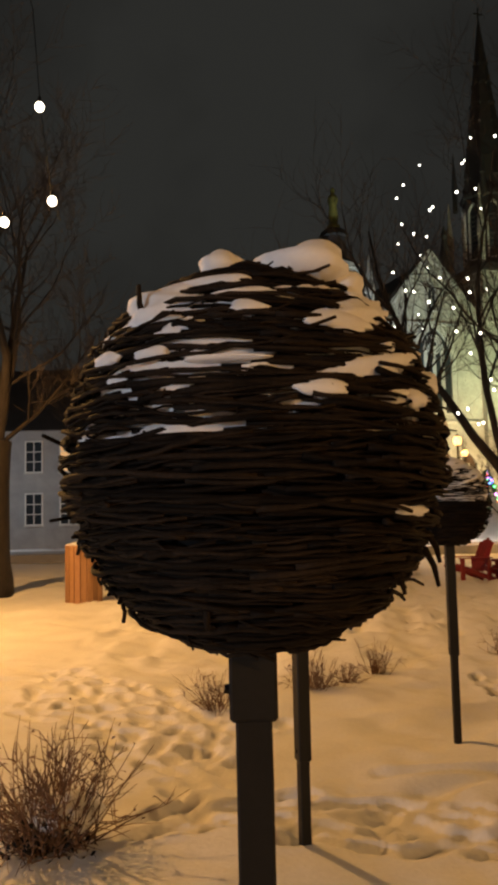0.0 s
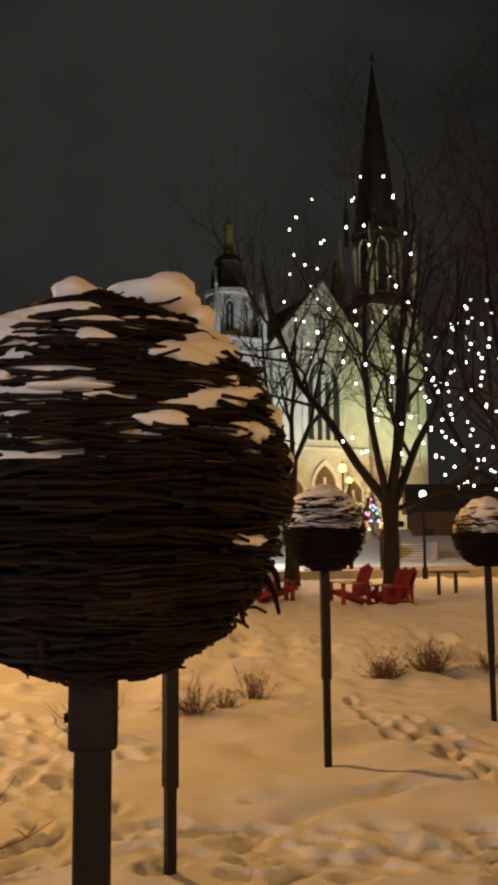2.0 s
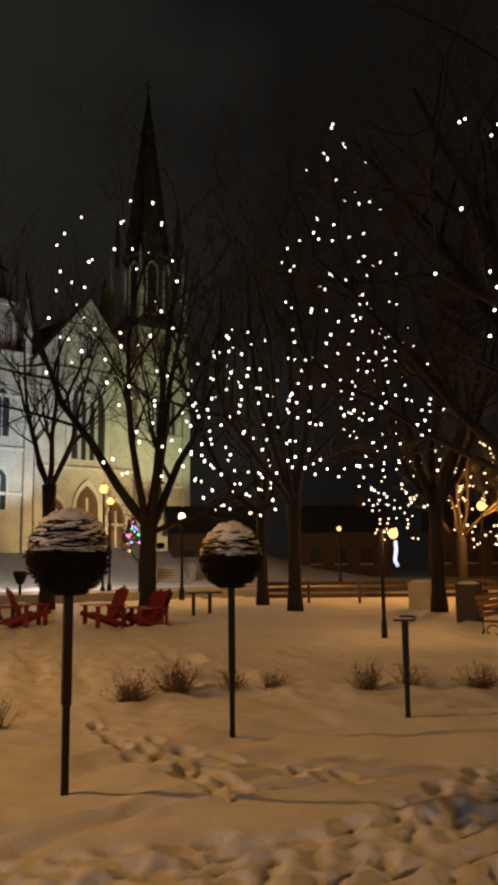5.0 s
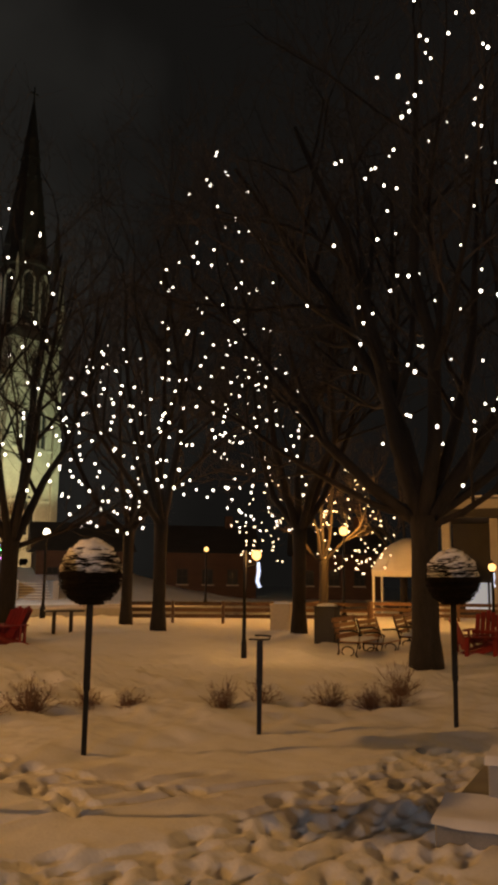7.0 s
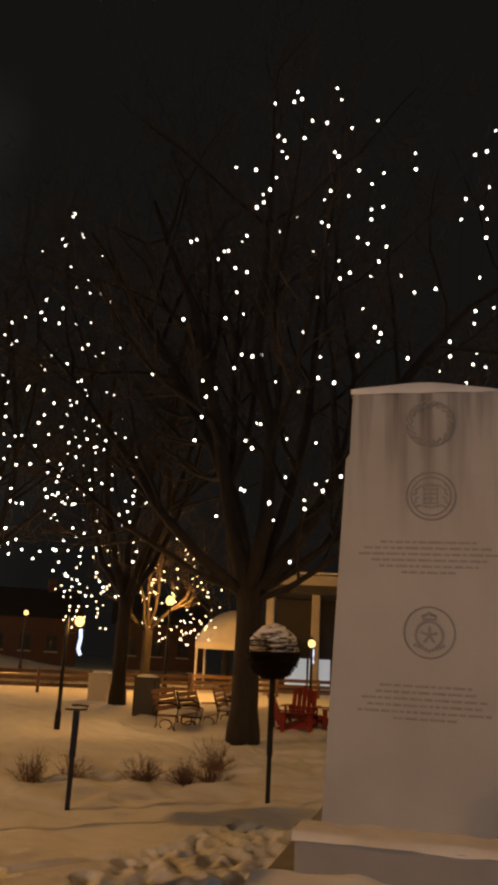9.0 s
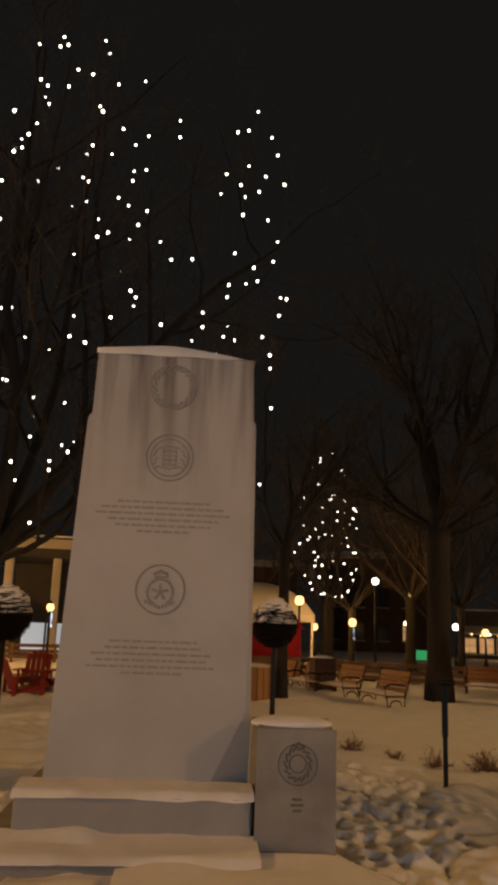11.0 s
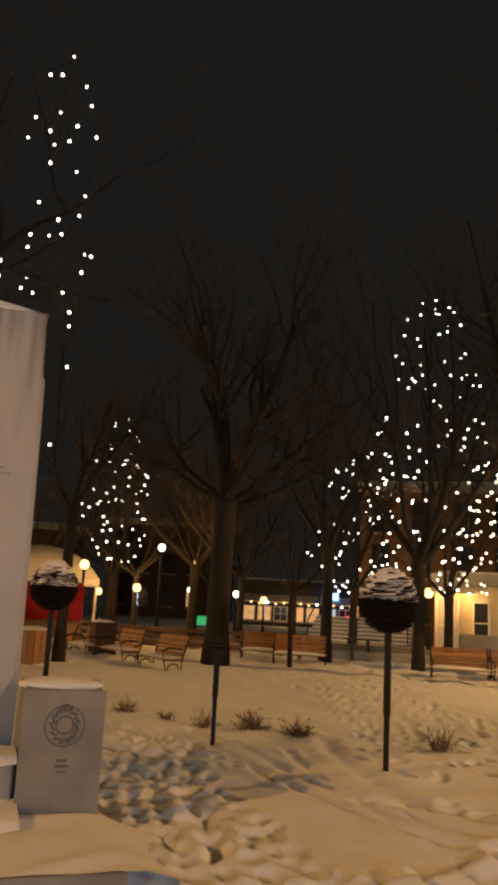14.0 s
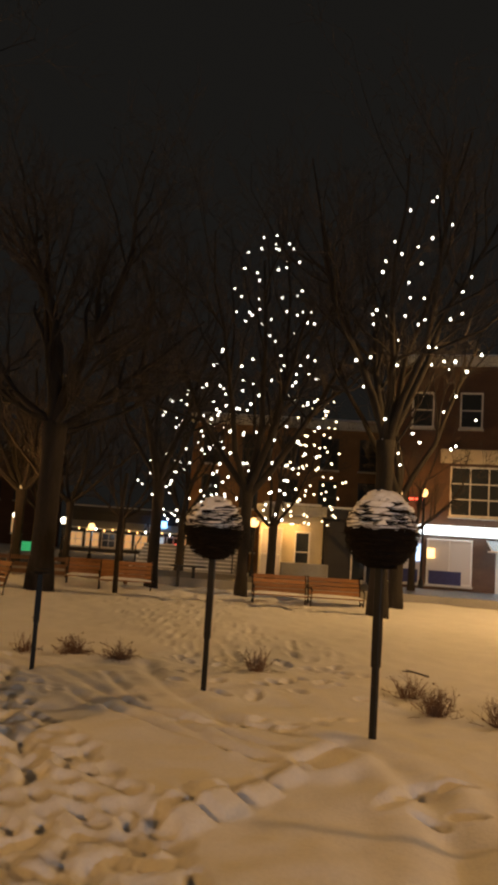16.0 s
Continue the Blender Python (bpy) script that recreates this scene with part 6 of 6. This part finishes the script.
building("ochre_building", facing(40.5, 1.0, 39.6, -8.6), 9.6, 9.0, 7.3, ORANGEBRICK, "ochre brick building with dark windows, lamp-lit", tuple((1.0 + 1.9 * k, z, 0.75, 1.4, GLASS, 1, 2) for k in range(5) for z in (1.1, 3.2, 5.3)), frames=DARKTRIM)
part("wall", Geo().box(-0.9, 0.9, -0.25, 0.25, 0, 0.75, 0.04), CONCRETE, thing("planter", pose(31.9, -3.9, 0.1, 0, 0, -90), "pale concrete planter with snow", "planter"))
# steps beside the entrance
t = thing("outdoor_stairs", facing(37.6, 3.2, 36.9, -1.6, 0.0), "snowy grey concrete steps with a rail", "stairs")
for k in range(7):
    part("step", Geo().box(0, 4.6, 0.32 * k, 0.32 * k + 0.34, -0.3, 0.16 * (k + 1), 0.015), CONCRETE, t)
    part("step_snow", Geo().box(0.05, 4.55, 0.32 * k + 0.03, 0.32 * k + 0.33, 0.16 * (k + 1), 0.16 * (k + 1) + 0.04, 0.015), SNOWCAP, t)
for x in (0.1, 2.3, 4.5):
    part("handrail", Geo().tube([(x, 0, 1.0), (x, 2.2, 2.1)], 0.03, 6).tube([(x, 0, 0), (x, 0, 1.0)], 0.03, 6).tube([(x, 2.2, 1.0), (x, 2.2, 2.1)], 0.03, 6), BLACK, t)

# the restaurant with its lit windows, far off
rest = building("restaurant", facing(61.5, 10.6, 63.0, 1.0), 9.7, 8.0, 3.0, DARKTRIM, "low restaurant with warm lit windows and pale awning", tuple((0.7 + 1.2 * k, 0.45, 0.9, 0.95, LIT_WARM if k not in (2, 5, 6) else LIT_COOL if k == 5 else GLASS, 2, 2) for k in range(8)))
part("awning", Geo().add([(0, -0.05, 2.3), (9.7, -0.05, 2.3), (9.7, -1.2, 1.8), (0, -1.2, 1.8), (0, -1.2, 1.7), (9.7, -1.2, 1.7)], [(0, 3, 2, 1), (3, 4, 5, 2)]), CANVAS, rest)
for k in range(16):
    part("bulb", Geo().ball((0, 0, 0), 0.07, 5, 7), GLOBE_W if k % 3 else BULB, rest, at=pose(0.3 + 0.6 * k, -1.25, 1.62 + 0.08 * (k % 2)))
part("blue_sign", Geo().box(6.2, 7.3, -0.5, -0.3, 2.0, 2.6, 0.02), LIT_BLUE, rest, "small blue lit sign")
part("red_light", Geo().box(8.0, 8.25, -0.4, -0.2, 0.7, 1.0, 0.02), LIT_RED, rest)
lamp("restaurant_light", tuple(rest.matrix_basis @ Vector((4, -2.5, 1.7))), 40, WARM, 0.2, False)
building("town_house", facing(70.0, 24.0, 72.0, 13.0), 11.0, 9.0, 8.0, BRICK, "dark brick town building behind the trees", tuple((1.2 + 2.1 * k, z, 0.9, 1.5, LIT_WARM if (k, z) == (3, 1.0) else GLASS, 2, 2) for k in range(5) for z in (1.0, 3.8)), frames=DARKTRIM)
building("town_house", facing(55.0, 34.0, 63.0, 23.0), 13.0, 9.0, 6.5, BRICK, "dark brick town building behind the trees", tuple((1.2 + 2.1 * k, z, 0.9, 1.5, LIT_WARM if (k, z) == (4, 1.0) else GLASS, 2, 2) for k in range(6) for z in (1.0, 3.8)), frames=DARKTRIM)
building("town_house", facing(68.0, 0.0, 68.0, -12.0), 12.0, 9.0, 9.0, ORANGEBRICK, "ochre brick town building far behind the park", tuple((1.2 + 2.1 * k, z, 0.9, 1.5, GLASS, 2, 2) for k in range(5) for z in (1.0, 3.8, 6.4)))
# houses across the north street
building("house", facing(-17.0, 47.5, -4.5, 47.0, 0.2), 12.5, 8.0, 6.6, CONCRETE, "pale old house with tall windows and a dark roof", tuple((1.2 + 2.0 * k, z, 0.9, 1.7, LIT_COOL if (k, z) == (4, 1.2) else LIT_WARM if (k, z) == (3, 4.2) else GLASS, 2, 3) for k in range(6) for z in (1.2, 4.2)), "house", 4.2)
for n, (a, b, lit) in enumerate((((20.5, 58.0), (27.5, 56.0), 1), ((29.5, 55.0), (36.0, 52.0), 2), ((37.5, 50.0), (44.0, 45.0), 0))):
    building("house", facing(*a, *b, 0.2), 6.8, 6.5, 3.2, BRICK, "small dim house across the street with dark roof", tuple((1.2 + 1.9 * k, 0.9, 0.7, 1.0, GLASS, 2, 2) for k in range(3)), "house", 2.2, DARKTRIM)
# the portico behind the large tree
t = thing("portico", facing(25.6, 23.6, 29.0, 19.0, 0.0), "dark flat-roofed portico on pale columns with lit glass", "building")
part("roof", Geo().box(-0.3, 6.2, -0.4, 4.0, 4.1, 4.9, 0.04), DARKTRIM, t)
part("fascia", Geo().box(-0.3, 6.2, -0.46, -0.41, 4.45, 4.85, 0.01), CONCRETE, t)
for x in (0.1, 2.0, 3.9, 5.8):
    part("column", Geo().box(x - 0.17, x + 0.17, 0, 0.34, -0.2, 4.1, 0.03), CONCRETE, t)
part("back_wall", Geo().box(0, 6.0, 3.4, 3.9, -0.2, 4.1, 0.02), DARKTRIM, t)
for k in range(5):
    part("pane", Geo().box(0.5 + 1.05 * k, 1.45 + 1.05 * k, 3.3, 3.36, 0.2, 1.5, 0.0), LIT_COOL, t)
part("roof_snow", Geo().box(-0.2, 6.1, -0.3, 3.9, 4.9, 5.0, 0.03), SNOWCAP, t)

# ---- church grounds ----
def bank_stairs(x, y, turn, w, n, z0):
    t = thing("church_stairs", pose(x, y, z0, 0, 0, turn), "snow-dusted stone steps up to the church", "stairs", "church steps")
    for k in range(n):
        part("step", Geo().box(-w / 2, w / 2, 0.36 * k, 0.36 * k + 0.38, -0.5, 0.17 * (k + 1), 0.015), CONCRETE, t)
        part("step_snow", Geo().box(-w / 2 + 0.06, w / 2 - 0.06, 0.36 * k + 0.08, 0.36 * k + 0.37, 0.17 * (k + 1), 0.17 * (k + 1) + 0.03, 0.01), SNOWCAP, t)
    for sx in (-1, 1):
        part("side_wall", Geo().box(sx * w / 2 - 0.2, sx * w / 2 + 0.2, -0.2, 0.36 * n, -0.5, 0.17 * n + 0.2, 0.04), CONCRETE, t)


bank_stairs(17.6, 49.5, -10, 2.4, 6, 0.05)
bank_stairs(16.0, 57.5, -10, 3.2, 8, 1.0)
fir = thing("christmas_tree", pose(17.8, 59.3, 1.75), "small dark fir hung with coloured lights", "christmas tree")
g, rr = Geo(), random.Random(8)
for k in range(900):
    f = rr.random() ** 0.6
    a, r = rr.uniform(0, 6.28), (1 - f) * 1.1 * rr.uniform(0.3, 1)
    c = Vector((r * math.cos(a), r * math.sin(a), 0.2 + 2.6 * f))
    g.tube([c, c + Vector((math.cos(a) * 0.28, math.sin(a) * 0.28, -0.08))], [0.03, 0.004], 3, cap=False)
part("needles", g, mat("fir_green", (0.03, 0.055, 0.03), (0.015, 0.03, 0.016), rough=0.8), fir, kind="stuff")
part("trunk", Geo().tube([(0, 0, -0.1), (0, 0, 2.6)], [0.08, 0.02], 6), BARK, fir)
for n, col in enumerate(((1, 0.08, 0.05), (0.1, 0.3, 1), (0.1, 1, 0.25), (0.8, 0.2, 1))):
    mt = glow("coloured_bulb", col, 6)
    for k in range(8):
        f, a = rr.random(), rr.uniform(-2.6, -0.4)
        part("bulb", Geo().ball((0, 0, 0), 0.075, 5, 7), mt, fir, at=pose((1 - f) * 1.15 * math.cos(a), (1 - f) * 1.15 * math.sin(a), 0.3 + 2.4 * f))
urn = thing("planter_urn", on(5.2, 31.0, 0, -0.05), "dark urn planter on a slim stand", "planter")
part("urn", Geo().lathe([(0.05, 0), (0.05, 0.7), (0.12, 0.72), (0.26, 1.05), (0.28, 1.15), (0.22, 1.18)], 14), BLACK, urn, smooth=True)
# a bare sapling by the church steps
tree(9.9, 31.6, 1.6, 0.06, fan(4, 0.8, 1.0, 2.6, 0.035, 19), "thin bare sapling by the street", 50, NV, snowy=False)
